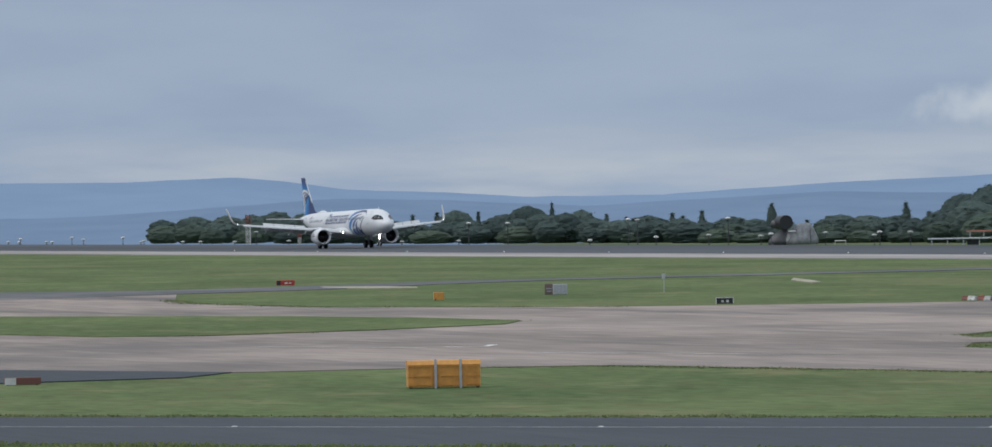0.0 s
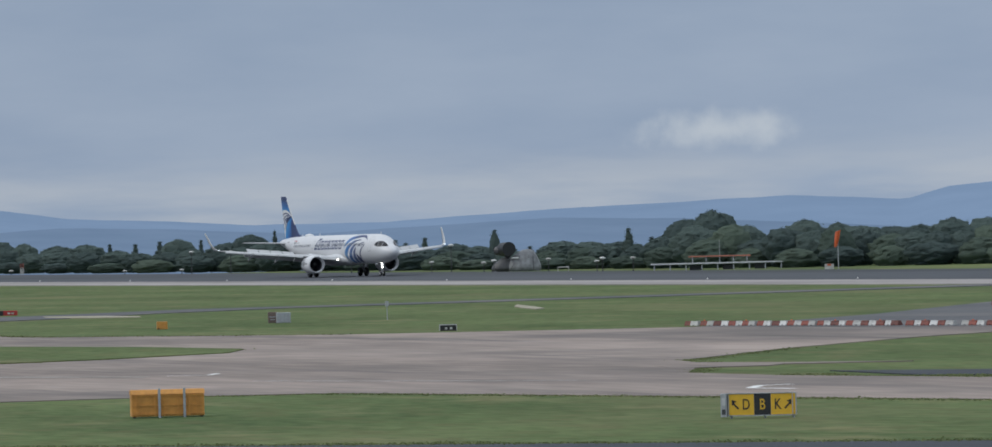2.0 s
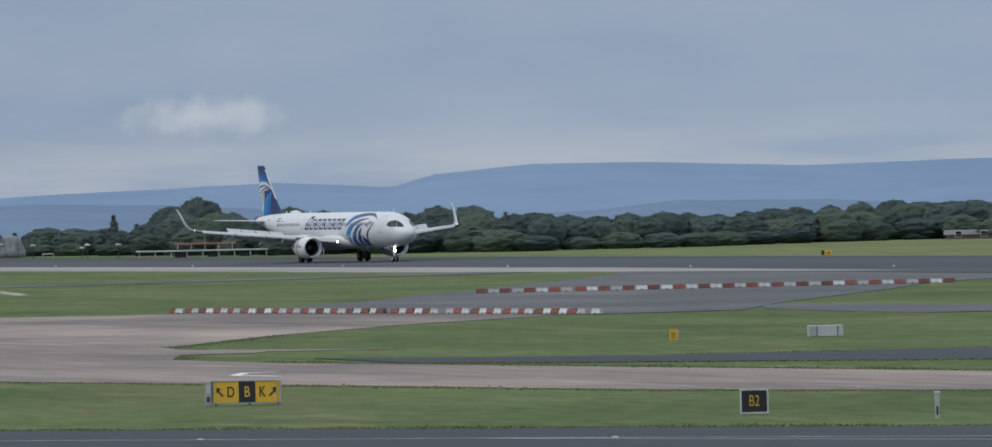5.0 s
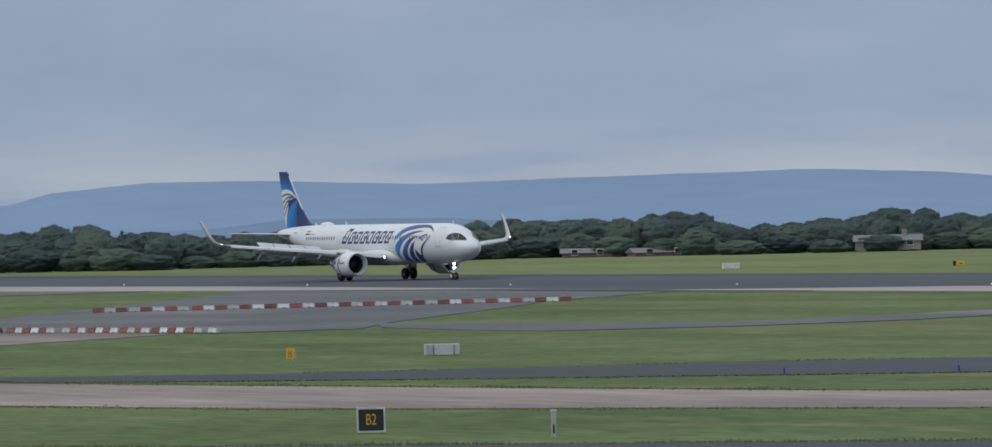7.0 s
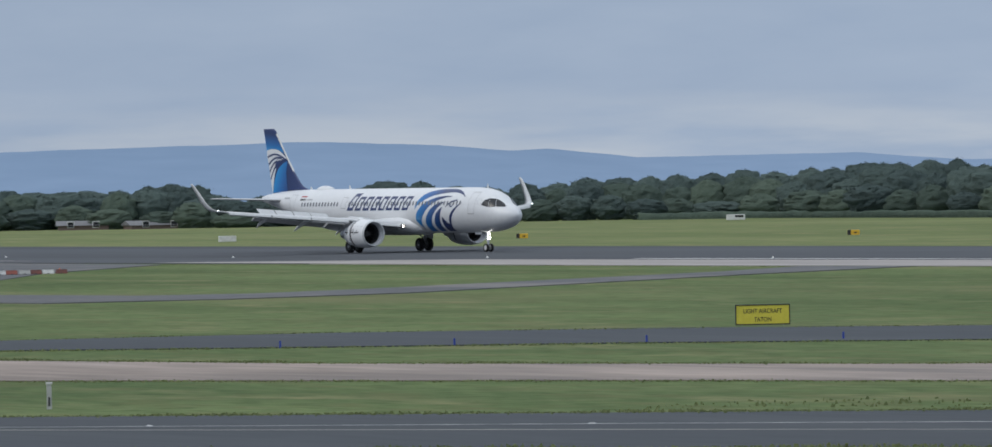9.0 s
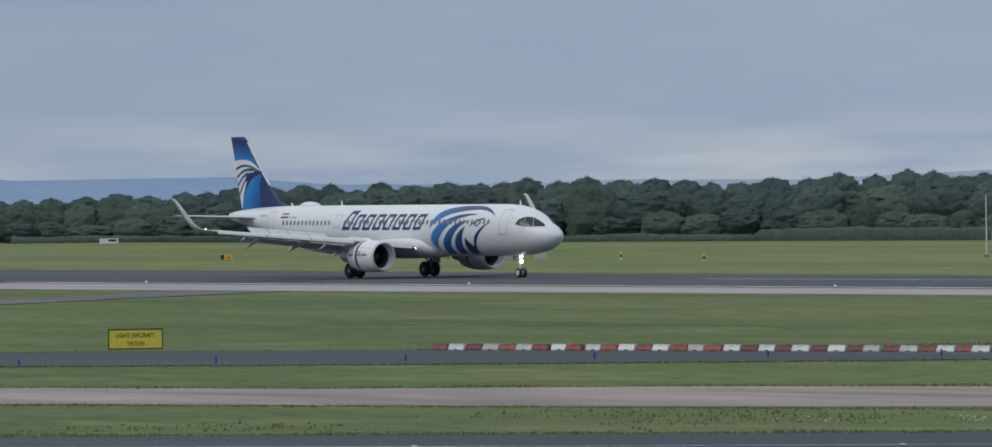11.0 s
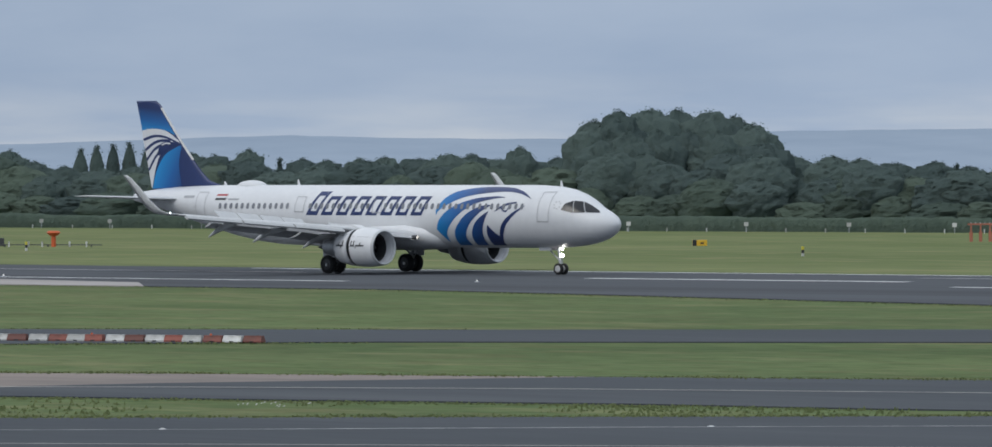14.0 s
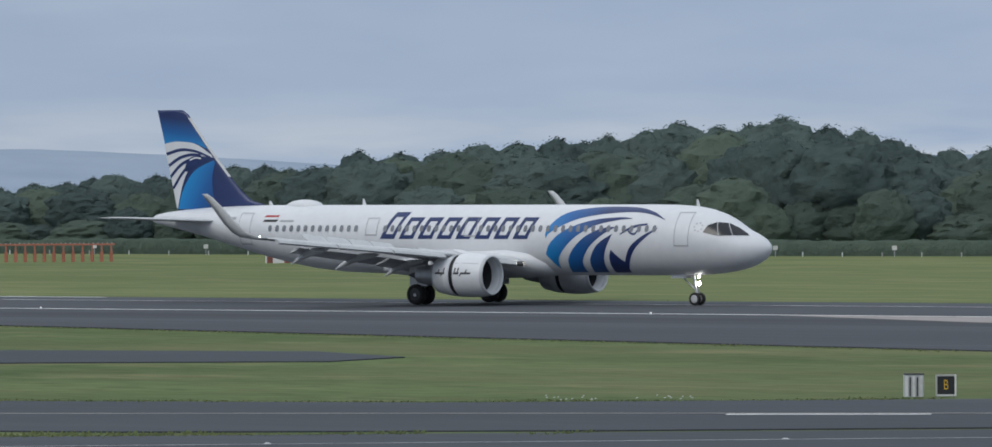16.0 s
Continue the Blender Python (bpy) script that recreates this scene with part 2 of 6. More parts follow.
M = {
    "grass": turf("grass", (0.138, 0.176, 0.076), (0.064, 0.097, 0.04), (0.19, 0.186, 0.096), 0.07, 1.3, (0.6, (0.35, 1, 1))),
    "meadow": turf("meadow", (0.178, 0.2, 0.09), (0.105, 0.135, 0.055), (0.225, 0.205, 0.11), 0.03, 0.6, (0.0, (0.25, 1, 1))),
    "asphalt": mat("asphalt", (0.046, 0.052, 0.061), (0.031, 0.036, 0.043), 0.85, 0.06, 1.5, stretch=(0.66, (0.15, 1, 1)), spec=0.3),
    "old_asphalt": mat("old_asphalt", (0.12, 0.12, 0.125), (0.07, 0.072, 0.078), 0.9, 0.05, 1.1, spec=0.25),
    "concrete": mat("concrete", (0.365, 0.3, 0.263), (0.19, 0.157, 0.138), 0.9, 0.06, 0.7, stretch=(0.5, (0.2, 1, 1)), spread=(0.36, 0.64), contrast=0.4, spec=0.15),
    "pale_concrete": mat("pale_concrete", (0.36, 0.335, 0.32), (0.24, 0.22, 0.21), 0.9, 0.05, 1.0, stretch=(0.0, (0.12, 1, 1)), spec=0.2),
    "rubber": mat("runway_asphalt", (0.07, 0.075, 0.086), (0.036, 0.04, 0.047), 0.85, 0.03, 1.0, stretch=(0.0, (0.06, 1, 1)), spec=0.3),
    "soil": mat("soil", (0.4, 0.36, 0.29), (0.2, 0.185, 0.115), 0.95, 0.3, 2.0),
    "line": mat("line_paint", (0.8, 0.8, 0.78), (0.55, 0.55, 0.54), 0.7, 0.15, 1.6, spread=(0.3, 0.55)),
    "worn_line": mat("worn_line", (0.56, 0.56, 0.55), (0.2, 0.2, 0.205), 0.8, 0.12, 1.2, spread=(0.38, 0.6)),
    "faded_line": mat("faded_line", (0.42, 0.41, 0.37), (0.27, 0.25, 0.23), 0.8, 0.2, 1.6),
    # tree, conifer and shrub leaves: distance haze painted in, paler and bluer
    "hazed_leaf": foliage("hazed_leaf", (0.138, 0.188, 0.172), (0.1, 0.14, 0.134)),
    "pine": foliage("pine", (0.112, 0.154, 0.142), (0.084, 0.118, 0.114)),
    "bush": foliage("hazed_bush_leaf", (0.15, 0.2, 0.155), (0.11, 0.152, 0.126)),
    "tuft": foliage("tuft", (0.25, 0.275, 0.125), (0.15, 0.18, 0.082)),
    "bark": mat("bark", (0.09, 0.075, 0.06), (0.05, 0.042, 0.034), 0.95, 0.8, 6),
    "white": mat("white_paint", (0.635, 0.645, 0.66), (0.58, 0.59, 0.61), 0.4, 0.15, 2.0),
    "wing_grey": mat("wing_grey", (0.55, 0.56, 0.57), (0.47, 0.48, 0.49), 0.4, 0.3, 3.0),
    "light_grey": mat("light_grey", (0.5, 0.51, 0.52), (0.42, 0.43, 0.44), 0.45, 0.6, 5),
    "dark_grey": mat("dark_grey", (0.06, 0.062, 0.066), (0.04, 0.041, 0.044), 0.5, 0.6, 5),
    "panel_line": mat("panel_line", (0.36, 0.37, 0.39), None, 0.5),
    "navy": mat("navy_paint", (0.014, 0.03, 0.115), (0.011, 0.024, 0.095), 0.35, 0.2, 2),
    "feather": fading("feather_paint", (1.0, 0, 0.18), -14.0, 4.6),
    "fin_band": fading("fin_band_paint", (0.12, 0, 1.0), 4.45, 1.6),
    "fin_fade": fading("fin_fade_paint", (1.0, 0, -0.62), -46.25, 3.3),
    "glass": mat("dark_glass", (0.012, 0.014, 0.018), (0.008, 0.009, 0.012), 0.2, spec=0.45),
    "cabin_glass": mat("cabin_glass", (0.2, 0.21, 0.235), (0.14, 0.15, 0.17), 0.2),
    "metal": mat("bare_metal", (0.5, 0.51, 0.53), (0.4, 0.41, 0.43), 0.45, 1.0, 8, metal=0.7),
    "fan": mat("fan_metal", (0.06, 0.063, 0.07), (0.03, 0.032, 0.036), 0.4, metal=0.6),
    "tyre": mat("tyre_rubber", (0.02, 0.02, 0.021), (0.013, 0.013, 0.014), 0.85, 1.0, 9),
    "edge_lamp": mat("edge_lens", (0.8, 0.8, 0.78), None, 0.3, glow=(1.0, 0.97, 0.9), power=0.4),
    "lamp": mat("landing_lamp", (0.9, 0.9, 0.85), None, 0.3, glow=(1.0, 0.97, 0.88), power=20),
    "nav": mat("strobe_lamp", (0.9, 0.95, 0.95), None, 0.3, glow=(0.85, 0.95, 1.0), power=5),
    "red": mat("red_plastic", (0.25, 0.075, 0.055), (0.13, 0.05, 0.04), 0.7, 0.8, 3, per_piece=0.6),
    "faded_red": mat("faded_red_paint", (0.46, 0.16, 0.1), (0.33, 0.12, 0.08), 0.75, 0.8, 3),
    "white_plastic": mat("white_plastic", (0.6, 0.6, 0.59), (0.36, 0.36, 0.345), 0.7, 0.8, 3, per_piece=0.55),
    "orange": mat("orange_paint", (0.62, 0.115, 0.03), (0.48, 0.085, 0.025), 0.6, 0.6, 5),
    "amber": mat("amber_paint", (0.62, 0.29, 0.06), (0.44, 0.2, 0.04), 0.6, 0.5, 4),
    "yellow": mat("sign_yellow", (0.72, 0.43, 0.03), (0.6, 0.36, 0.025), 0.5, 0.5, 5),
    "lemon": mat("board_yellow", (0.6, 0.52, 0.06), (0.5, 0.43, 0.045), 0.6, 0.5, 5),
    "black": mat("sign_black", (0.018, 0.019, 0.022), (0.012, 0.013, 0.015), 0.5, 1, 6),
    "grey": mat("galvanised", (0.42, 0.44, 0.46), (0.32, 0.33, 0.35), 0.5, 0.8, 6, metal=0.3),
    "sign_red": mat("sign_red", (0.42, 0.03, 0.025), (0.3, 0.02, 0.02), 0.5, 1, 6),
    "blue_light": mat("blue_marker", (0.02, 0.05, 0.3), None, 0.4),
    # hills: airborne haze painted as bluish base colour plus a faint glow
    "hazed_far_hill": mat("hazed_far_hill", (0.115, 0.16, 0.23), (0.09, 0.132, 0.196), 1.0, 0.004, 0.02, spec=0.0, glow=(0.128, 0.18, 0.262), power=0.7),
    "hazed_mid_hill": mat("hazed_mid_hill", (0.105, 0.142, 0.2), (0.08, 0.114, 0.165), 1.0, 0.006, 0.03, spec=0.0, glow=(0.108, 0.16, 0.24), power=0.6),
    "hazed_pale_hill": mat("hazed_pale_hill", (0.17, 0.2, 0.24), (0.13, 0.16, 0.2), 1.0, 0.004, 0.02, spec=0.0, glow=(0.16, 0.205, 0.27), power=0.75),
    "roof": mat("slate_roof", (0.16, 0.16, 0.17), (0.1, 0.1, 0.105), 0.7, 0.3, 3),
    "stone": mat("stone_wall", (0.3, 0.28, 0.27), (0.2, 0.19, 0.185), 0.9, 0.3, 4),
    "brick": mat("brick_wall", (0.2, 0.15, 0.13), (0.14, 0.1, 0.09), 0.9, 0.3, 4),
    "scrap": mat("scorched_metal", (0.27, 0.28, 0.29), (0.13, 0.135, 0.14), 0.7, 0.5, 2, metal=0.2),
}


weathered(M["grass"], (0.05, 0.076, 0.03), 0.8, (0.6, (0.6, 1, 1)), 0.5, 0.72, 0.75)
weathered(M["grass"], (0.12, 0.112, 0.055), 0.4, (0.6, (0.5, 1, 1)), 0.5, 0.68, 0.6)
weathered(M["grass"], (0.17, 0.155, 0.085), 0.035, (0.5, (0.4, 1, 1)), 0.52, 0.7, 0.5)
weathered(M["meadow"], (0.1, 0.118, 0.055), 0.25, (0.0, (0.4, 1, 1)), 0.48, 0.7, 0.6)
weathered(M["concrete"], (0.125, 0.112, 0.106), 0.03, (0.2, (0.6, 1, 1)), 0.44, 0.62, 0.8)
weathered(M["concrete"], (0.1, 0.094, 0.092), 0.11, (0.45, (0.1, 1, 1)), 0.54, 0.66, 0.7)
weathered(M["concrete"], (0.44, 0.385, 0.345), 0.3, (0.55, (0.12, 1, 1)), 0.58, 0.74, 0.5)
weathered(M["old_asphalt"], (0.19, 0.175, 0.165), 0.06, (0.4, (0.4, 1, 1)), 0.5, 0.68, 0.7)
weathered(M["asphalt"], (0.09, 0.094, 0.1), 0.09, (0.66, (0.1, 1, 1)), 0.52, 0.72, 0.5)
weathered(M["rubber"], (0.022, 0.024, 0.028), 0.05, (0.0, (0.03, 1, 1)), 0.5, 0.66, 0.7)
weathered(M["pale_concrete"], (0.17, 0.16, 0.155), 0.08, (0.0, (0.15, 1, 1)), 0.5, 0.7, 0.7)


# ---- building helpers ----
def mesh_of(name, bm, material, smooth=False):
    me = bpy.data.meshes.new(name)
    bmesh.ops.recalc_face_normals(bm, faces=bm.faces)
    bm.to_mesh(me)
    bm.free()
    me.materials.append(M[material] if isinstance(material, str) else material)
    if smooth:
        me.polygons.foreach_set("use_smooth", [True] * len(me.polygons))
    return me


def part(name, bm, material, parent=None, label="", smooth=False, m=None):
    """Links a bmesh as one mesh object under a thing or a part."""
    ob = new(name, mesh_of(name, bm, material, smooth))
    if m is not None:
        ob.matrix_basis = m
    if parent is not None:
        ob.parent = parent
    if label:
        ob["label"] = label
    return ob


def share(name, me, parent, m):
    ob = new(name, me)
    ob.parent = parent
    ob.matrix_basis = m
    return ob


def thing(name, m, label, category, group=""):
    ob = new(name)
    ob.matrix_basis = m
    return tagged(ob, label, category, group)


def box(sx, sy, sz, at=(0, 0, 0), bevel=0.0, bm=None):
    """A box whose base centre is at the given place."""
    b = bm or bmesh.new()
    r = bmesh.ops.create_cube(b, size=1.0)
    bmesh.ops.transform(b, verts=r["verts"], matrix=Matrix.Translation((at[0], at[1], at[2] + sz / 2)) @ Matrix.Diagonal((sx, sy, sz, 1)))
    if bevel:
        ed = {e for v in r["verts"] for e in v.link_edges}
        bmesh.ops.bevel(b, geom=list(ed), offset=bevel, segments=2, affect="EDGES", profile=0.5)
    return b


def tube(r1, r2, length, m=None, n=16, bm=None, caps=True):
    """A cone or cylinder along z from 0 to length."""
    b = bm or bmesh.new()
    r = bmesh.ops.create_cone(b, cap_ends=caps, segments=n, radius1=r1, radius2=r2, depth=length)
    bmesh.ops.transform(b, verts=r["verts"], matrix=(m or Matrix()) @ Matrix.Translation((0, 0, length / 2)))
    return b


def rod(a, b_, r, n=8, bm=None):
    a, b_ = Vector(a), Vector(b_)
    q = (b_ - a).to_track_quat("Z", "Y").to_matrix().to_4x4()
    return tube(r, r, (b_ - a).length, Matrix.Translation(a) @ q, n, bm)


def loft(rings, bm=None, close=True, cap=True):
    b = bm or bmesh.new()
    rows = [[b.verts.new(p) for p in ring] for ring in rings]
    n = len(rows[0])
    for r0, r1 in zip(rows, rows[1:]):
        for i in range(n if close else n - 1):
            j = (i + 1) % n
            b.faces.new((r0[i], r0[j], r1[j], r1[i]))
    if cap and close:
        b.faces.new(rows[0])
        b.faces.new(rows[-1])
    return b


def interp(x, xs, ys):
    return float(np.interp(x, xs, ys))


# ---- ground ----
def ground_sheet():
    bm = bmesh.new()
    radii = [0.5, 60, 150, 250, 350, 450, 600, 800, 1000, 1150, 1350, 1700, 2200, 3000, 3900, 4900]
    drop = [0, 0, 0, 0, 0, 0, 0, 0, 0, 0, -3, -12, -26, -40, -45, -48]
    n = 96
    rows = [[bm.verts.new((r * math.sin(2 * math.pi * i / n), r * math.cos(2 * math.pi * i / n), z)) for i in range(n)] for r, z in zip(radii, drop)]
    bm.faces.new(rows[0])
    for a, b in zip(rows, rows[1:]):
        for i in range(n):
            bm.faces.new((a[i], a[(i + 1) % n], b[(i + 1) % n], b[i]))
    ob = part("ground", bm, "grass", smooth=True)
    return tagged(ob, "mown green airfield grass", "grass", kind="structure")


def slab(name, pts, z, material, label, category="pavement", deep=0.3, kind="structure", parent=None):
    """A flat paved or grassed sheet with its own thickness."""
    bm = bmesh.new()
    top = [bm.verts.new((x, y, z)) for x, y in pts]
    low = [bm.verts.new((x, y, z - deep)) for x, y in pts]
    n = len(pts)
    for tri in tessellate_polygon([[Vector((x, y, 0)) for x, y in pts]]):
        bm.faces.new([top[i] for i in tri])
    for i in range(n):
        bm.faces.new((top[i], low[i], low[(i + 1) % n], top[(i + 1) % n]))
    ob = part(name, bm, material)
    if parent is not None:
        ob.parent = parent
        return ob
    return tagged(ob, label, category, kind=kind)


def stripe(name, pts, width, z, material, parent):
    """A painted line along a run of points."""
    bm = bmesh.new()
    prev = None
    for i, p in enumerate(pts):
        a, b = pts[max(i - 1, 0)], pts[min(i + 1, len(pts) - 1)]
        d = Vector((b[0] - a[0], b[1] - a[1])).normalized()
        o = Vector((-d.y, d.x)) * width / 2
        row = [bm.verts.new((p[0] + s * o.x, p[1] + s * o.y, z)) for s in (1, -1)]
        if prev:
            bm.faces.new((prev[0], prev[1], row[1], row[0]))
        prev = row
    return part(name, bm, material, parent)


ground_sheet()
near_taxi = slab("taxiway_1", [(-360, -11), (-60, 225), (-20, 256), (-20, 215), (-60, 186), (-330, -14)], 0.03, "asphalt", "dark grey asphalt taxiway with faded white lines")
apron = slab("apron", [(-400, 55), (-328, 90), (-313, 96), (-311, 106), (-307, 113), (-280, 120), (-249, 127), (-212, 145), (-189, 155), (-179, 161), (-166, 190), (-181, 184), (-207, 170), (-218, 161), (-245, 150), (-279, 143), (-311, 137), (-322, 137), (-341, 146), (-349, 148), (-371, 164), (-391, 182), (-405, 199), (-411, 199), (-448, 191), (-463, 172), (-493, 159), (-527, 159), (-547, 164), (-580, 174), (-571, 156), (-660, 128), (-900, 60)], 0.04, "concrete", "worn pinkish-grey concrete taxiway junction")
slab("taxiway_2", [(-179, 161), (-174, 176), (-166, 189.6), (-138, 199.5), (-124, 210), (-60, 257), (-20, 287), (-20, 257), (-60, 226), (-118, 181), (-131, 173), (-138, 171), (-147, 170), (-163, 165)], 0.05, "asphalt", "dark asphalt taxiway joining the concrete")
slab("taxiway_3", [(-328, 90.5), (-313, 96.5), (-306, 92), (-305, 83), (-380, 50), (-400, 55)], 0.055, "asphalt", "dark asphalt strip beside the concrete")
slab("grass_island_1", [(-620, 92), (-484, 132), (-455, 144.5), (-437, 148), (-420, 148.5), (-410, 144), (-402, 133), (-398, 121), (-403, 116), (-419, 114), (-560, 76)], 0.1, "grass", "long tapering grass island in the taxiway", "grass")
slab("taxiway_4", [(-700, 142), (-620, 169), (-608, 180), (-611, 192), (-620, 204), (-629, 217), (-628, 232), (-630, 260), (-634, 303), (-622, 303), (-618, 262), (-616, 240), (-617, 223), (-607, 207), (-590, 191), (-582, 174.5), (-571, 156.5), (-650, 131)], 0.05, "old_asphalt", "dark asphalt link road running to the runway")
zone = slab("closed_taxiway", [(-448, 191), (-459, 202), (-477, 218), (-524, 251), (-587, 294), (-615, 309), (-520, 302), (-492, 275), (-468, 258), (-420, 222), (-404, 212), (-404, 203), (-411, 199)], 0.05, "old_asphalt", "closed grey asphalt taxiway between rows of barriers")
slab("taxiway_5", [(-421, 222), (-405, 214), (-390, 211.5), (-378, 211), (-374, 222), (-376, 236), (-402, 280), (-414, 304), (-428, 304), (-415, 287), (-392, 243), (-388, 232), (-392, 226), (-405, 225)], 0.055, "old_asphalt", "narrow weathered asphalt link between grass")
slab("taxiway_6", [(-316, 142), (-302, 140.5), (-293, 145), (-280, 154), (-268, 164), (-258, 174), (-244, 184), (-232, 194), (-219, 206), (-205, 220), (-184, 233), (-172, 241), (-173, 248), (-182, 254), (-196, 250), (-216, 237), (-239, 224), (-251, 208), (-265, 198), (-279, 190), (-290, 178), (-296, 165), (-300, 154), (-309, 146)], 0.05, "asphalt", "narrow dark asphalt service taxiway")
runway = slab("runway", [(-1900, 303), (-283, 306), (-229, 291), (-156, 267), (-60, 238), (200, 238), (200, 359), (-300, 359), (-430, 363), (-520, 371), (-700, 374), (-1900, 374)], 0.06, "rubber", "long dark grey asphalt runway", "runway")
slab("runway_shoulder_1", [(-1900, 302.5), (-860, 302.5), (-640, 302), (-600, 306), (-560, 312), (-640, 321), (-1900, 322)], 0.075, "pale_concrete", "pale concrete runway shoulder")
slab("runway_shoulder_2", [(-530, 307), (-440, 302.5), (-304, 305.4), (-313, 314), (-338, 320), (-500, 320)], 0.075, "pale_concrete", "pale concrete runway shoulder")
slab("far_meadow", [(-330, 1000), (200, 900), (200, 359.5), (-300, 359.5), (-430, 363.5), (-520, 371.5), (-700, 374.5), (-830, 376), (-900, 480), (-900, 1000)], 0.02, "meadow", "pale green rough grass beyond the runway", "grass")
slab("bare_patch_1", [(-607, 195.6), (-600, 199), (-590, 199), (-585, 197.4), (-592, 193.4), (-600, 193.6)], 0.07, "soil", "bare pale soil patch in the grass", "soil")
slab("bare_patch_2", [(-590, 234.6), (-575, 230.2), (-562, 226), (-557, 223.2), (-564, 225.2), (-577, 229.2)], 0.07, "soil", "bare sandy track in the grass", "soil")
slab("bare_patch_3", [(-203, 326), (-150, 326.5), (-140, 312), (-183, 314)], 0.08, "pale_concrete", "pale worn patch on the runway")

slab("apron_notch", [(-345.7, 145.5), (-336.9, 148.3), (-330, 153), (-333, 147), (-330.8, 145.2), (-331.5, 142.5), (-331, 140.1), (-338, 142)], 0.05, "concrete", "worn concrete notch between two fingers of grass")

# painted lines
stripe("line", [(-330, 0), (-250, 63), (-202, 102), (-177, 121), (-165, 129.5), (-144, 146.5), (-134, 156), (-118, 170), (-60, 219)], 0.24, 0.045, "worn_line", near_taxi)
stripe("line", [(-206, 98.5), (-188, 109), (-173, 118), (-147, 133), (-125, 146), (-90, 165)], 0.28, 0.045, "faded_line", near_taxi)
stripe("line", [(-178, 168), (-170, 173), (-158, 179), (-144, 184), (-132, 190), (-116, 198), (-80, 218)], 0.4, 0.065, "faded_line", near_taxi)
stripe("stop_bar", [(-122.4, 193.6), (-116.5, 196.6)], 0.7, 0.068, "line", near_taxi)
stripe("line", [(-365, 114), (-352, 119)], 0.8, 0.056, "faded_line", apron)
stripe("line", [(-335, 119), (-318, 125.5), (-313, 128)], 0.4, 0.056, "worn_line", apron)
stripe("line", [(-353, 120.5), (-352, 122.5), (-355, 124)], 0.4, 0.056, "line", apron)
stripe("line", [(-286, 126.8), (-289.5, 126.2), (-293, 128.2), (-293.5, 130)], 0.5, 0.056, "line", apron)
stripe("side_stripe", [(-480, 323.4), (-304, 323.4)], 0.9, 0.08, "line", runway)
stripe("side_stripe", [(-258, 326.2), (150, 326.2)], 0.9, 0.08, "line", runway)
stripe("marking_bar", [(-297, 338.4), (-271, 338.4)], 1.2, 0.075, "line", runway)
stripe("centre_stripe", [(-279, 349), (-110, 349)], 0.7, 0.075, "worn_line", runway)
stripe("centre_stripe", [(-420, 347), (-330, 347)], 0.7, 0.075, "worn_line", runway)
stripe("far_stripe", [(-345, 357.4), (-272.5, 357.4)], 0.9, 0.075, "line", runway)


# ---- distance ----
def ridge(name, rows, dist, foot, material, label):
    """A moor ridge: a slope that climbs from its foot to an uneven crest."""
    bm = bmesh.new()
    az = [r[0] for r in rows]
    el = [r[1] for r in rows]
    cols = []
    a = az[0]
    while a <= az[-1]:
        e = interp(a, az, el) + 0.006 * noise.noise(Vector((a * 2.2, dist, 0))) + 0.003 * noise.noise(Vector((a * 7, dist, 3)))
        crest = EYE_Z + dist * math.tan(radians(e))
        col = []
        for k in range(7):
            u = k / 6
            d = dist - 700 * (1 - u)
            z = foot + (crest - foot) * (u ** 0.8) * d / dist
            col.append(bm.verts.new((d * math.sin(radians(a)), d * math.cos(radians(a)), z)))
        d = dist + 150
        col.append(bm.verts.new((d * math.sin(radians(a)), d * math.cos(radians(a)), foot)))
        cols.append(col)
        a += 0.08
    for c0, c1 in zip(cols, cols[1:]):
        for i in range(len(c0) - 1):
            bm.faces.new((c0[i], c1[i], c1[i + 1], c0[i + 1]))
    return tagged(part(name, bm, material, smooth=True), label, "hill", kind="structure")


ridge("backdrop_1", [(-82, 0.12), (-75, 0.175), (-73.7, 0.16), (-72.82, 0.185), (-72.4, 0.145), (-71.95, 0.07), (-71.1, 0.03), (-70.4, -0.02), (-69.35, -0.02), (-68.8, 0.01), (-68.0, 0.05), (-66.7, 0.09), (-66.1, 0.11), (-65.15, 0.06), (-64.8, 0.15), (-64.0, 0.22), (-63.1, 0.215), (-61.8, 0.16), (-60.5, 0.185), (-58.6, 0.21), (-57.6, 0.165), (-57.03, 0.11), (-56.7, 0.12), (-56, 0.035), (-54.2, 0.04), (-53.4, -0.03), (-51, -0.06)], 4550, -48, "hazed_far_hill", "long moorland ridge far away, blue haze painted in and glowing faintly")
ridge("backdrop_2", [(-54, -0.12), (-51.1, -0.02), (-49.6, -0.04), (-48.3, 0.01), (-46.2, 0.09), (-43.7, 0.16), (-42.6, 0.13), (-41.3, 0.12), (-39.6, 0.18), (-37.9, 0.19), (-36.8, 0.14), (-35.4, 0.05), (-34, 0.1), (-32, 0.12), (-26, 0.08)], 4500, -48, "hazed_pale_hill", "pale moorland ridge far away, grey haze painted in and glowing faintly")
ridge("backdrop_3", [(-82, -0.1), (-75, -0.12), (-74, -0.11), (-73, -0.06), (-72, 0.0), (-71, -0.04), (-70, -0.1), (-69, -0.06), (-68, -0.02), (-66.8, -0.06), (-65.5, -0.14), (-64.6, -0.2), (-63.6, -0.17), (-62.8, -0.1), (-61.6, -0.12), (-60.4, -0.2), (-59, -0.3)], 3600, -46, "hazed_mid_hill", "lower wooded foothills, blue haze painted in and glowing faintly")


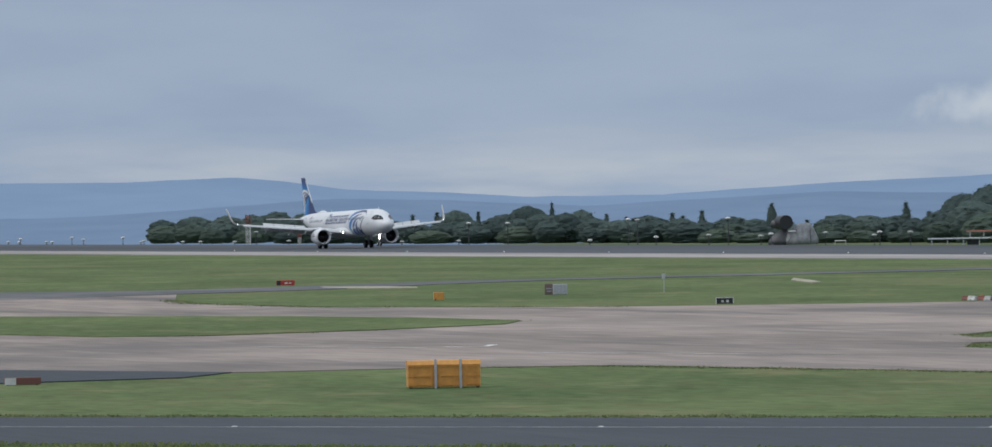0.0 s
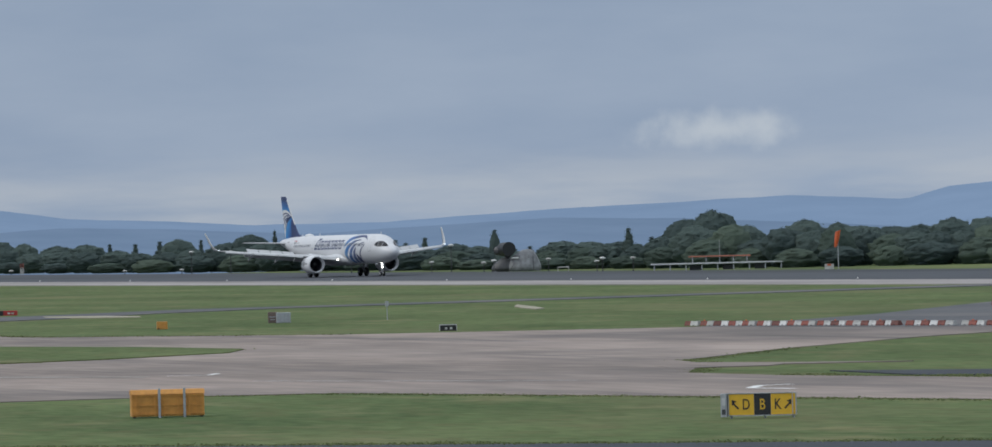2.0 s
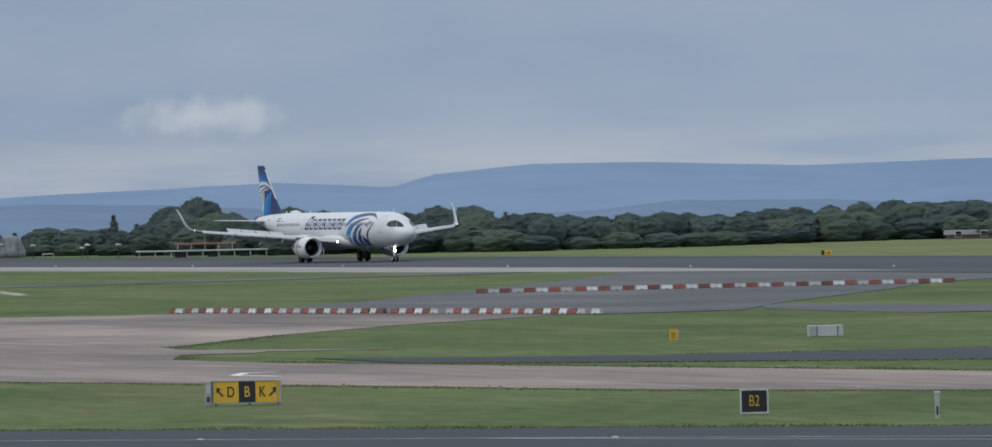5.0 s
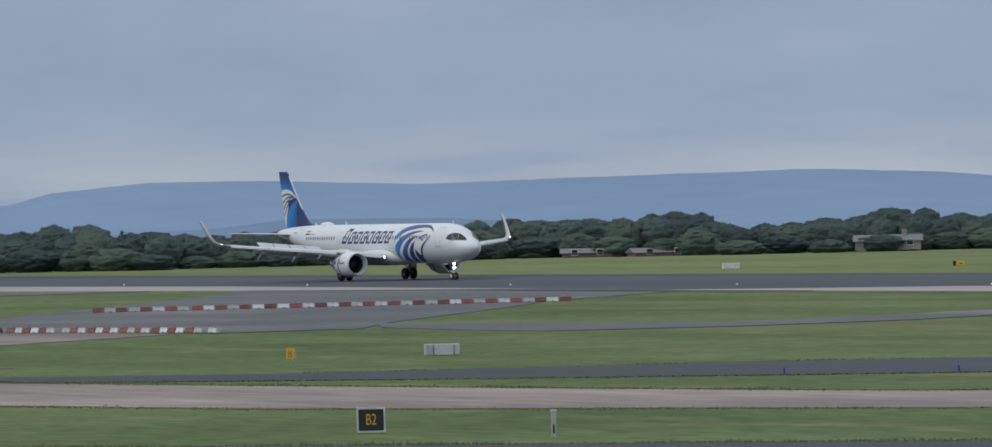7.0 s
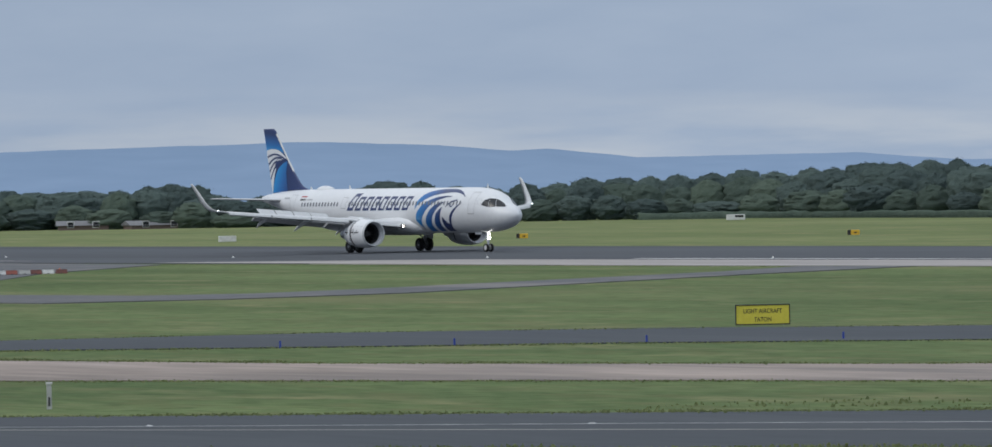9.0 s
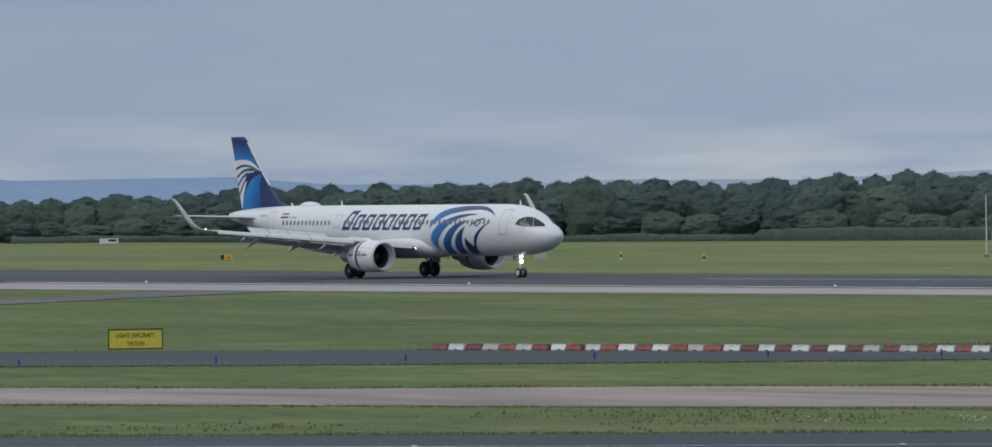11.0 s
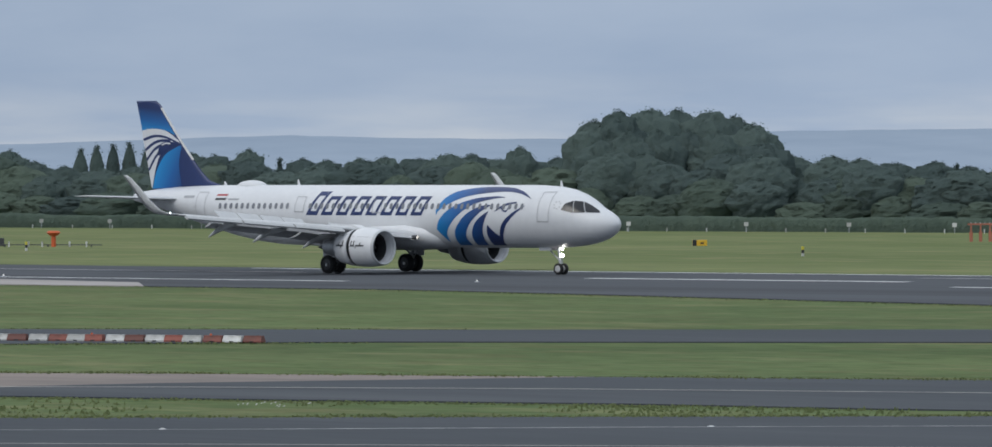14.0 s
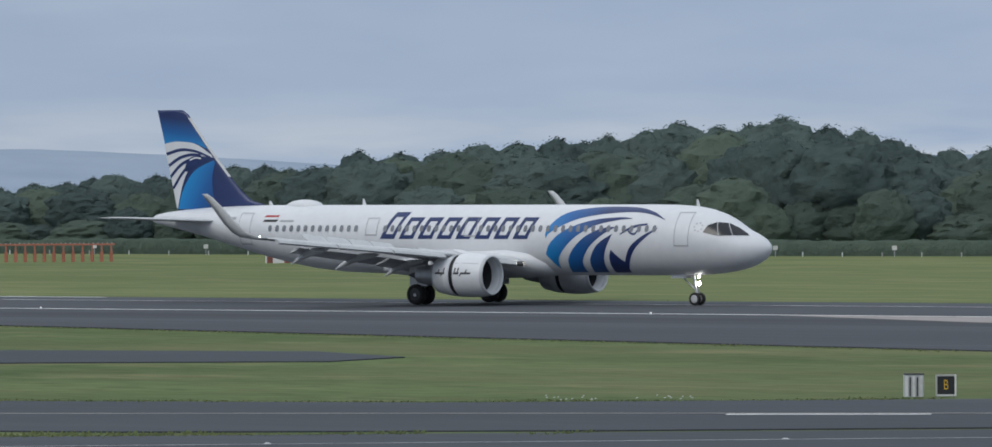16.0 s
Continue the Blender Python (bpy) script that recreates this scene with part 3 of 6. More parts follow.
# ---- trees ----
def add_leaf(verts, faces, normals, p, nrm, size, rng):
    """A small three-cornered clump of leaves that takes the light of the mass behind it."""
    t1 = (nrm + Vector((rng.gauss(0, 0.5), rng.gauss(0, 0.5), rng.gauss(0, 0.5)))).orthogonal().normalized()
    t2 = nrm.cross(t1)
    a = rng.random() * 6.28
    u = (t1 * math.cos(a) + t2 * math.sin(a)) * size * (0.6 + 0.8 * rng.random())
    w = nrm.cross(u) * (0.7 + 0.4 * rng.random()) + nrm * size * 0.5 * rng.random()
    i = len(verts)
    verts.extend([p - u, p + w, p + u * 0.8 - w * 0.6])
    up = (verts[i + 2] - verts[i]).cross(verts[i + 1] - verts[i]).dot(nrm) > 0
    faces.append((i, i + 2, i + 1) if up else (i, i + 1, i + 2))
    nn = (nrm + 0.22 * Vector((rng.gauss(0, 1), rng.gauss(0, 1), rng.gauss(0, 1)))).normalized()
    normals.extend([nn, nn, nn])


def leaf_mass(verts, faces, normals, shape, rows, cols, count, size, rng, rough=1.0):
    """A crown: one closed mass of foliage that swells into boughs, with small clumps standing off it.
    shape gives the half width at a height between 0 and 10."""
    o = Vector((rng.random() * 50, rng.random() * 50, rng.random() * 50))
    mid = Vector((0, 0, 4.6))

    def at(u, a):
        z = 10 * u
        r = shape(u)
        p = Vector((r * math.cos(a), r * math.sin(a), z))
        q = p * 0.3
        swell = 0.9 * abs(noise.noise(q * 1.1 + o)) + 0.7 * abs(noise.noise(q * 2.5 + o)) + 0.28 * noise.noise(q * 6 + o)
        out = Vector((p.x, p.y, (z - 4.2) * 0.55 * r / 3 if u > 0.45 else 0)).normalized() if r > 0.01 else Vector((0, 0, 1))
        return p + out * (swell - 0.62) * rough * (0.35 + min(1.0, r / 2.4)), swell

    k = len(verts)
    ring = []
    for i in range(rows + 1):
        u = 0.5 - 0.5 * math.cos(math.pi * (0.04 + 0.96 * i / rows))
        ring.append([at(u, 2 * math.pi * (c + 0.5 * (i % 2)) / cols) for c in range(cols)])
    for i in range(rows + 1):
        for c in range(cols):
            p, swell = ring[i][c]
            e1 = ring[i][(c + 1) % cols][0] - ring[i][c - 1][0]
            e2 = ring[min(i + 1, rows)][c][0] - ring[max(i - 1, 0)][c][0]
            nrm = e1.cross(e2)
            nrm = nrm.normalized() if nrm.length > 1e-6 else Vector((0, 0, 1))
            verts.append(p)
            normals.append((nrm + 0.5 * (p - mid).normalized() + Vector((0, 0, 0.25))).normalized())
    for i in range(rows):
        for c in range(cols):
            d = (c + 1) % cols
            faces.append((k + i * cols + c, k + i * cols + d, k + (i + 1) * cols + d, k + (i + 1) * cols + c))
    for _ in range(count):
        i, c = min(rows, int((rows + 1) * rng.random() ** 0.8)), int(cols * rng.random())
        nrm = normals[k + i * cols + c]
        p = verts[k + i * cols + c] + nrm * size * rng.uniform(-0.4, 0.6) + Vector((rng.gauss(0, 0.2), rng.gauss(0, 0.2), rng.gauss(0, 0.15)))
        add_leaf(verts, faces, normals, p, nrm, size, rng)


def leaf_mesh(name, verts, faces, material, normals=None):
    me = bpy.data.meshes.new(name)
    me.from_pydata([tuple(v) for v in verts], [], faces)
    me.materials.append(M[material])
    if normals:
        me.polygons.foreach_set("use_smooth", [True] * len(me.polygons))
        me.normals_split_custom_set_from_vertices([tuple(n) for n in normals])
    return me


def make_tree(kind, seed):
    """A tree ten metres high with its foot at the origin."""
    rng = random.Random(seed)
    verts, faces, normals = [], [], []
    bm = bmesh.new()
    if kind in ("broad", "bush"):
        broad = kind == "broad"
        tube(0.28, 0.14, 4.0, n=8, bm=bm)
        wide, foot = 3.3 + 0.7 * rng.random(), (0.55 if broad else 0.75)
        lean = rng.uniform(0.42, 0.56) if broad else 0.4
        shape = lambda u: wide * (math.sqrt(max(0.0, 1 - ((u - lean) / (1 - lean)) ** 2)) if u > lean else foot + (1 - foot) * (u / lean) ** 0.7)
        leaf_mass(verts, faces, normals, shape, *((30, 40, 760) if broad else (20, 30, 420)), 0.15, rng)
        hazed_leaf = "hazed_leaf" if broad else "bush"
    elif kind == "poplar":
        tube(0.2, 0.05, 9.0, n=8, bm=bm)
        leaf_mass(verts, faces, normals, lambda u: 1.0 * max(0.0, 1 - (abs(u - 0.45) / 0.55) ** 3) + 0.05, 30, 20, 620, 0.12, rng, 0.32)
        hazed_leaf = "pine"
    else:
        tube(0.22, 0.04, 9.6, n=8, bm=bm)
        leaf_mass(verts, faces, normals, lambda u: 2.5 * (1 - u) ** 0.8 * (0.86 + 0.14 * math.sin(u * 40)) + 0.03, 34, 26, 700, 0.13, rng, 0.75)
        hazed_leaf = "pine"
    for k in range(7):
        a, z = 2.4 * k, 3.0 + 0.7 * k
        rod((0, 0, min(z * 0.55, 4.4)), (0.9 * math.cos(a), 0.9 * math.sin(a), z), 0.06, 5, bm)
    # scale the crown so that the top stands at ten metres
    top = max(v.z for v in verts)
    for v in verts:
        v.z *= 10 / top
    base = new({"broad": "broadleaf_tree", "poplar": "poplar_tree", "pine": "conifer_tree", "bush": "shrub_tree"}[kind])
    share("crown", leaf_mesh("crown", verts, faces, hazed_leaf, normals), base, Matrix())
    share("trunk", mesh_of("trunk", bm, "bark"), base, Matrix())
    names = {"broad": ("dark green broadleaf tree on the airfield boundary", "tree", "boundary trees"), "poplar": ("slender dark poplar in a row of six", "tree", "row of poplars"),
             "pine": ("dark pointed conifer among the boundary trees", "tree", "boundary conifers"), "bush": ("rounded green shrub at the foot of the trees", "shrub", "boundary shrubs")}
    return tagged(base, *names[kind])


def base_range(az):
    """How far away the wood's edge stands, by bearing; never nearer than the lamps beyond the runway."""
    return max(388 / math.cos(radians(az)), interp(az, [-76, -74, -72, -70, -68, -66, -64, -62.5, -61, -59, -57, -55, -53, -50, -46, -42, -38, -34, -29], [1190, 1180, 1150, 1090, 1010, 960, 930, 950, 985, 965, 975, 965, 900, 860, 800, 745, 705, 665, 640]))


TOPS_AZ = [-75, -74.5, -74.3, -74.05, -73.7, -73.45, -73.0, -72.5, -71.45, -70.88, -70.6, -70.27, -70.0, -69.6, -69.15, -68.7, -68.2, -67.8, -67.3, -67.05, -66.87, -66.55, -66.38, -65.9, -65.5, -64.7, -64, -63.6, -62.95, -62.5, -61.5, -60.86, -60.3, -59.66, -59.3, -58.9, -58.4, -57.82, -57.3, -56.4, -55.6, -54.6, -54.05, -53.2, -52.5, -52, -51.44, -50.6, -49.6, -49, -48.2, -47.5, -46.6, -46, -45.6, -44.9, -44.1, -43.6, -42.5, -41.85, -41.45, -41.1, -40.7, -40.3, -39.84, -39.65, -39, -38.4, -37.5, -36.6, -36, -35.3, -34.9, -34.2, -33.4, -32.7, -32, -31.5, -30.9, -29]
TOPS_EL = [-0.4, -0.35, -0.3, -0.25, -0.34, -0.17, -0.13, -0.13, -0.17, -0.14, -0.17, -0.07, -0.17, -0.21, -0.17, -0.25, -0.26, -0.22, -0.24, -0.1, 0.0, 0.0, -0.19, -0.07, -0.16, -0.1, -0.18, -0.2, -0.18, -0.22, -0.15, -0.14, -0.14, -0.1, -0.22, -0.22, -0.18, -0.1, -0.18, -0.12, -0.11, -0.08, -0.02, -0.05, 0.0, -0.03, 0.01, -0.03, -0.03, 0.03, 0.0, 0.02, 0.07, 0.05, -0.1, -0.06, 0.04, -0.02, 0.0, -0.03, 0.0, 0.05, 0.08, 0.06, 0.02, -0.04, -0.05, -0.1, -0.06, 0.05, 0.03, 0.12, 0.2, 0.22, 0.28, 0.34, 0.41, 0.36, 0.18, 0.15]


def plant(protos, rng):
    def put(kind, az, d, height, wide):
        p = rng.choice(protos[kind])
        s = height / 10
        m = Matrix.Translation((d * math.sin(radians(az)), d * math.cos(radians(az)), -0.1)) @ pose(0, 0, 0, 0, 0, rng.random() * 360) @ Matrix.Diagonal((wide, wide, s, 1))
        copy_thing(p, m)

    # back row: its tops make the skyline
    az = -75.0
    while az < -29:
        d = base_range(az) + 30 + 25 * rng.random()
        el = interp(az, TOPS_AZ, TOPS_EL)
        h = EYE_Z + d * math.tan(radians(el))
        if h > 1.5:
            h *= (0.97 + 0.12 * rng.random()) * interp(az, [-68, -66.9], [1.1, 1.0])
            tall = az > -42
            kind = "pine" if (-71.6 < az < -67.0 and rng.random() < 0.5) or rng.random() < 0.04 else "broad"
            put(kind, az, d, h, (0.8 + 0.45 * rng.random()) * (1.05 if kind == "broad" else 0.8) * max(0.95, h / 10))
            az += (0.15 if az < -67 else 0.18) + (0.12 if not tall else 0.17) * rng.random()
        else:
            az += 0.2
    # middle and front rows
    for lo, hi, off, step, kinds in ((0.76, 0.98, 12, 0.24, ("broad", "broad", "bush")), (0.4, 0.66, 2, 0.33, ("bush", "bush", "broad"))):
        az = -74.6
        while az < -29:
            d = base_range(az) + off + 9 * rng.random()
            h = (EYE_Z + d * math.tan(radians(interp(az, TOPS_AZ, TOPS_EL)))) * (lo + (hi - lo) * rng.random())
            if h > 1.2:
                put(rng.choice(kinds), az, d, h, (0.9 + 0.5 * rng.random()) * max(0.8, min(1.25, h / 7)))
            az += step * (0.7 + 0.6 * rng.random())
    # the great clump and the row of poplars
    put("broad", -41.82, 770, EYE_Z + 770 * math.tan(radians(0.085)), 0.8)
    for a, e in ((-41.22, 0.3), (-41.03, 0.375), (-40.78, 0.395), (-40.55, 0.385), (-40.3, 0.375), (-40.1, 0.33), (-39.95, 0.26)):
        d = 762 + 12 * rng.random()
        put("broad", a, d, EYE_Z + d * math.tan(radians(e)), 1.2)
        put("broad", a + 0.08, d - 8, (EYE_Z + d * math.tan(radians(e))) * 0.82, 1.0)
    for a, e in ((-68.48, -0.09), (-67.4, -0.1), (-70.6, -0.17), (-69.2, -0.18), (-69.6, -0.2)):
        put("pine" if a != -68.48 else "poplar", a, base_range(a) + 22, EYE_Z + (base_range(a) + 22) * math.tan(radians(e)), 0.85)
    for a, e in ((-45.37, 0.09), (-45.24, 0.115), (-45.11, 0.125), (-44.98, 0.14), (-44.83, 0.115), (-44.69, 0.105)):
        d = 880
        put("poplar", a, d, EYE_Z + d * math.tan(radians(e)), 1.0)


def hedge():
    """The clipped dark hedge along the far grass: a lumpy run with leaves over it."""
    rng = random.Random(5)
    verts, faces, normals = [], [], []
    az, k = -56.0, 0
    section = ((-0.95, 0.0), (-1.05, 0.45), (-0.85, 0.82), (-0.3, 1.0), (0.4, 0.98), (1.0, 0.7))
    while az < -29:
        d = base_range(az) - 5
        h = 1.5 if az > -50 else 0.9
        out = Vector((math.sin(radians(az)), math.cos(radians(az)), 0))
        for dd, z in section:
            p = out * (d + dd * 1.1)
            p.z = h * z
            p += Vector((0.12, 0.12, 0.2)) * noise.noise(p * 0.9) * (1 if z else 0) + Vector((0, 0, 0.25)) * noise.noise(p * 0.12) * z
            verts.append(p)
            normals.append((out * dd + Vector((0, 0, 0.25 + z))).normalized())
        n = len(section)
        if k:
            a = len(verts) - 2 * n
            for m in range(n - 1):
                faces.append((a + m, a + n + m, a + n + m + 1, a + m + 1))
        az, k = az + 0.05, k + 1
    az = -56.0
    while az < -29:
        d = base_range(az) - 5
        h = 1.5 if az > -50 else 0.9
        out = Vector((math.sin(radians(az)), math.cos(radians(az)), 0))
        for _ in range(4):
            z = h * (0.3 + 0.75 * rng.random())
            p = out * (d - 1.1 + 0.9 * max(0, z / h - 0.6)) + Vector((rng.gauss(0, 0.4), rng.gauss(0, 0.4), z))
            add_leaf(verts, faces, normals, p, (Vector((0, 0, 0.6)) - out * 0.6).normalized(), 0.14, rng)
        az += 0.05
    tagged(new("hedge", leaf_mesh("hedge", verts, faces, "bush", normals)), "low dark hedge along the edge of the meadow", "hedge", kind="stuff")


def woods():
    rng = random.Random(11)
    protos = {"broad": [make_tree("broad", s) for s in (1, 2, 3, 4)], "bush": [make_tree("bush", s) for s in (5, 6, 7)], "pine": [make_tree("pine", s) for s in (8, 9)], "poplar": [make_tree("poplar", 10)]}
    plant(protos, rng)
    # the patterns themselves stand in the wood too
    for i, p in enumerate(q for v in protos.values() for q in v):
        az = -53 + 2.1 * i
        d = base_range(az) + 40
        p.matrix_basis = Matrix.Translation((d * math.sin(radians(az)), d * math.cos(radians(az)), -0.1)) @ Matrix.Diagonal((0.7, 0.7, 0.7, 1))
    hedge()


woods()


# ---- airliner: nose at the origin, forward is +x, its right side is -y, z from the tyres' foot ----
FX = [0.0, -0.06, -0.2, -0.5, -1.0, -1.5, -2.0, -2.6, -3.2, -4.0, -5.0, -6.5, -8, -14, -20, -26, -30, -32, -34, -36, -38, -40, -42, -43.4, -44.2, -44.5]
FTOP = [3.33, 3.5, 3.68, 3.94, 4.2, 4.4, 4.7, 5.07, 5.35, 5.6, 5.77, 5.86, 5.87, 5.87, 5.87, 5.87, 5.87, 5.87, 5.87, 5.86, 5.82, 5.74, 5.6, 5.44, 5.3, 5.15]
FBOT = [3.29, 3.12, 2.92, 2.64, 2.38, 2.2, 2.07, 1.96, 1.88, 1.81, 1.76, 1.74, 1.73, 1.73, 1.73, 1.74, 1.86, 2.05, 2.38, 2.82, 3.33, 3.85, 4.3, 4.6, 4.75, 4.85]
FWID = [0.02, 0.2, 0.42, 0.72, 1.03, 1.26, 1.44, 1.6, 1.72, 1.83, 1.91, 1.965, 1.975, 1.975, 1.975, 1.975, 1.97, 1.95, 1.9, 1.78, 1.58, 1.3, 0.9, 0.58, 0.35, 0.12]
RX, RTOP, RBOT, RWID = ([-v for v in FX], FTOP, FBOT, FWID)


def hull(x):
    return interp(-x, RX, RTOP), interp(-x, RX, RBOT), interp(-x, RX, RWID)


def skin(x, z, side, proud=0.012):
    """The point of the fuselage's side at station x and height z."""
    t, b, w = hull(x)
    c, h = (t + b) / 2, (t - b) / 2
    k = max(-0.999, min(0.999, (z - c) / h))
    y = w * math.sqrt(1 - k * k)
    n = Vector((0, y / (w * w), (z - c) / (h * h))).normalized()
    return Vector((x, side * (y + proud * n.y), z + proud * n.z))


FIN_Z = [5.5, 5.92, 6.15, 6.6, 7.11, 9.11, 11.4, 11.68]
FIN_LE = [-35.3, -36.2, -37.05, -37.65, -38.2, -40.0, -41.82, -42.25]
FIN_TE = [-42.6, -42.7, -42.75, -42.86, -43.0, -43.48, -44.1, -44.18]


def fin_skin(x, z, side, proud=0.012):
    le, te = interp(z, FIN_Z, FIN_LE), interp(z, FIN_Z, FIN_TE)
    u = max(0.0, min(1.0, (le - x) / (le - te)))
    t = interp(z, [5.5, 11.7], [0.3, 0.15])
    y = t * 2.6 * (math.sqrt(u) * 0.5 - 0.27 * u - 0.2 * u * u) if u < 1 else 0
    return Vector((x, side * (max(y, 0.005) + proud), z))


def patch(surface, outer, inner, side, nu=16, nv=6, bm=None, u0=0.0, u1=1.0, proud=0.012):
    """A painted shape on a skin, between two curves."""
    b = bm or bmesh.new()

    def along(c, u):
        u *= len(c) - 1
        i = min(int(u), len(c) - 2)
        f = u - i
        p0, p1, p2, p3 = c[max(i - 1, 0)], c[i], c[i + 1], c[min(i + 2, len(c) - 1)]
        return [0.5 * (2 * b1 + (c1 - a1) * f + (2 * a1 - 5 * b1 + 4 * c1 - d1) * f * f + (3 * b1 - a1 - 3 * c1 + d1) * f ** 3) for a1, b1, c1, d1 in zip(p0, p1, p2, p3)]

    rows = []
    for i in range(nu + 1):
        u = u0 + (u1 - u0) * i / nu
        a, c = along(outer, u), along(inner, u)
        rows.append([b.verts.new(surface(a[0] + (c[0] - a[0]) * j / nv, a[1] + (c[1] - a[1]) * j / nv, side, proud)) for j in range(nv + 1)])
    for r0, r1 in zip(rows, rows[1:]):
        for j in range(nv):
            b.faces.new((r0[j], r0[j + 1], r1[j + 1], r1[j]))
    return b


def foil(le, te, y, z, thick, n=9):
    """A wing section from the leading edge round over the top to the trailing edge and back below."""
    c = le - te
    pts = []
    us = [0.5 * (1 - math.cos(math.pi * i / n)) for i in range(n + 1)]
    prof = lambda u: thick * c * 5 * (0.2969 * math.sqrt(u) - 0.126 * u - 0.3516 * u * u + 0.2843 * u ** 3 - 0.1015 * u ** 4)
    for u in us:
        pts.append((le - u * c, y, z + prof(u)))
    for u in reversed(us[1:-1]):
        pts.append((le - u * c, y, z - 0.6 * prof(u)))
    return pts


def revolve(profile, n=32, bm=None):
    """A body turned about the x axis: rows of station and radius."""
    return loft([[(x, r * math.cos(2 * math.pi * i / n), r * math.sin(2 * math.pi * i / n)) for i in range(n)] for x, r in profile], bm, cap=False)


def crest(cx, cy):
    return -14.35 + (cx - 487) * 0.0192, 5.72 - (cy - 160) * 0.0160


def fincoord(cx, cy):
    return -44.18 + (cx - 208) * 0.02358, 11.68 - (cy - 32) * 0.01919


WY = [1.0, 1.97, 4.0, 6.3, 9.3, 12.7, 16.8]
WLE = [-15.4, -15.9, -17.0, -18.2, -19.75, -21.5, -23.6]
WTE = [-22.3, -22.4, -22.5, -22.6, -23.25, -24.05, -25.1]
WZ = [2.38, 2.5, 2.74, 3.0, 3.3, 3.63, 4.03]


def airliner():
    plane = thing("airliner", pose(0, 0, 0), "white twin-engined airliner with blue falcon tail rolling on the runway", "aircraft")
    rings = []
    xs = sorted(set(FX) | {-0.12, -0.35, -0.75, -1.25, -1.75, -2.3, -2.9, -3.6, -10, -17, -23, -31, -33, -35, -37, -39, -41, -42.8}, reverse=True)
    for x in xs:
        t, b, w = hull(x)
        c, h = (t + b) / 2, (t - b) / 2
        rings.append([(x, w * math.cos(2 * math.pi * i / 48), c + h * math.sin(2 * math.pi * i / 48)) for i in range(48)])
    fus = part("fuselage", loft(rings), "white", plane, "glossy white fuselage with blue falcon emblem", True)
    # belly fairing where wing and body meet
    rings = []
    for x, w, t, b in ((-13.9, 0.5, 2.6, 2.0), (-14.7, 1.5, 3.1, 1.72), (-15.7, 2.0, 3.55, 1.6), (-17.2, 2.14, 3.75, 1.55), (-20, 2.14, 3.6, 1.52), (-23, 2.1, 3.3, 1.55), (-25, 1.9, 2.8, 1.64), (-26.5, 1.2, 2.4, 1.75)):
        c, h = (t + b) / 2, (t - b) / 2
        rings.append([(x, w * math.copysign(abs(math.cos(a)) ** 0.8, math.cos(a)), c + h * math.sin(a)) for a in (2 * math.pi * i / 32 for i in range(32))])
    part("belly_fairing", loft(rings), "white", plane, smooth=True)
    # emblem, name bars, windows and doors on both sides
    feathers = [
        ([(487, 272), (490, 240), (540, 183), (640, 161), (780, 161), (860, 178), (910, 206)], [(489, 272), (505, 250), (580, 208), (660, 188), (770, 178), (850, 186), (910, 207)]),
        ([(483, 332), (505, 288), (560, 240), (650, 207), (740, 197), (790, 200)], [(518, 386), (530, 340), (590, 272), (660, 228), (740, 207), (790, 202)]),
        ([(548, 398), (565, 340), (620, 275), (680, 240), (730, 231)], [(606, 398), (610, 358), (642, 308), (690, 262), (735, 235)]),
        ([(630, 398), (640, 350), (675, 295), (728, 257)], [(683, 398), (690, 352), (706, 308), (729, 259)]),
        ([(706, 398), (708, 365), (713, 338), (722, 314)], [(764, 398), (768, 365), (748, 345), (723, 315)]),
        ([(758, 372), (790, 308), (835, 266), (890, 234)], [(768, 382), (806, 316), (846, 274), (890, 237)]),
        ([(755, 258), (790, 232), (820, 222), (852, 219)], [(758, 260), (795, 240), (822, 231), (851, 225)]),
        ([(782, 244), (795, 258), (812, 260), (822, 240)], [(787, 242), (798, 252), (810, 253), (818, 240)]),
    ]
    for side in (-1, 1):
        for k, (o, i) in enumerate(feathers):
            o, i = [crest(*p) for p in o], [crest(*p) for p in i]
            part("emblem_feather", patch(skin, o, i, side, 26, 6), "feather" if k < 5 else "navy", fus, "painted feather fading from light blue to navy" if k < 5 else "navy painted stroke")
        # the airline's name as plain slanted bars
        for k in range(8):
            x0 = -26.2 + 1.36 * k
            z0, z1 = 3.86, (5.44 if k == 0 else 5.13)
            bm = bmesh.new()
            lean = 0.62 * (z1 - z0) / 1.27
            at = lambda u, v: (x0 + u + lean * v, z0 + (z1 - z0) * v)
            for u0, u1, v0, v1 in ((0.0, 0.27, 0, 1), (0.78, 1.03, 0, 1), (0.27, 0.78, 0.82, 1), (0.27, 0.78, 0, 0.18)):
                patch(skin, [at(u0, v0), at(u0, v1)], [at(u1, v0), at(u1, v1)], side, 5, 2, bm)
            part("name_bar", bm, "navy", fus, "navy painted bar")
        n = 0
        for k in range(53):
            x = -6.81 - 0.53 * k
            if -27.7 < x < -26.2 or -20.2 < x < -19.2:
                continue
            bm = patch(skin, [(x - 0.06, 4.28), (x - 0.125, 4.36), (x - 0.125, 4.58), (x - 0.06, 4.66)], [(x + 0.06, 4.28), (x + 0.125, 4.36), (x + 0.125, 4.58), (x + 0.06, 4.66)], side, 6, 1, proud=0.024)
            part("cabin_window", bm, "cabin_glass", fus)
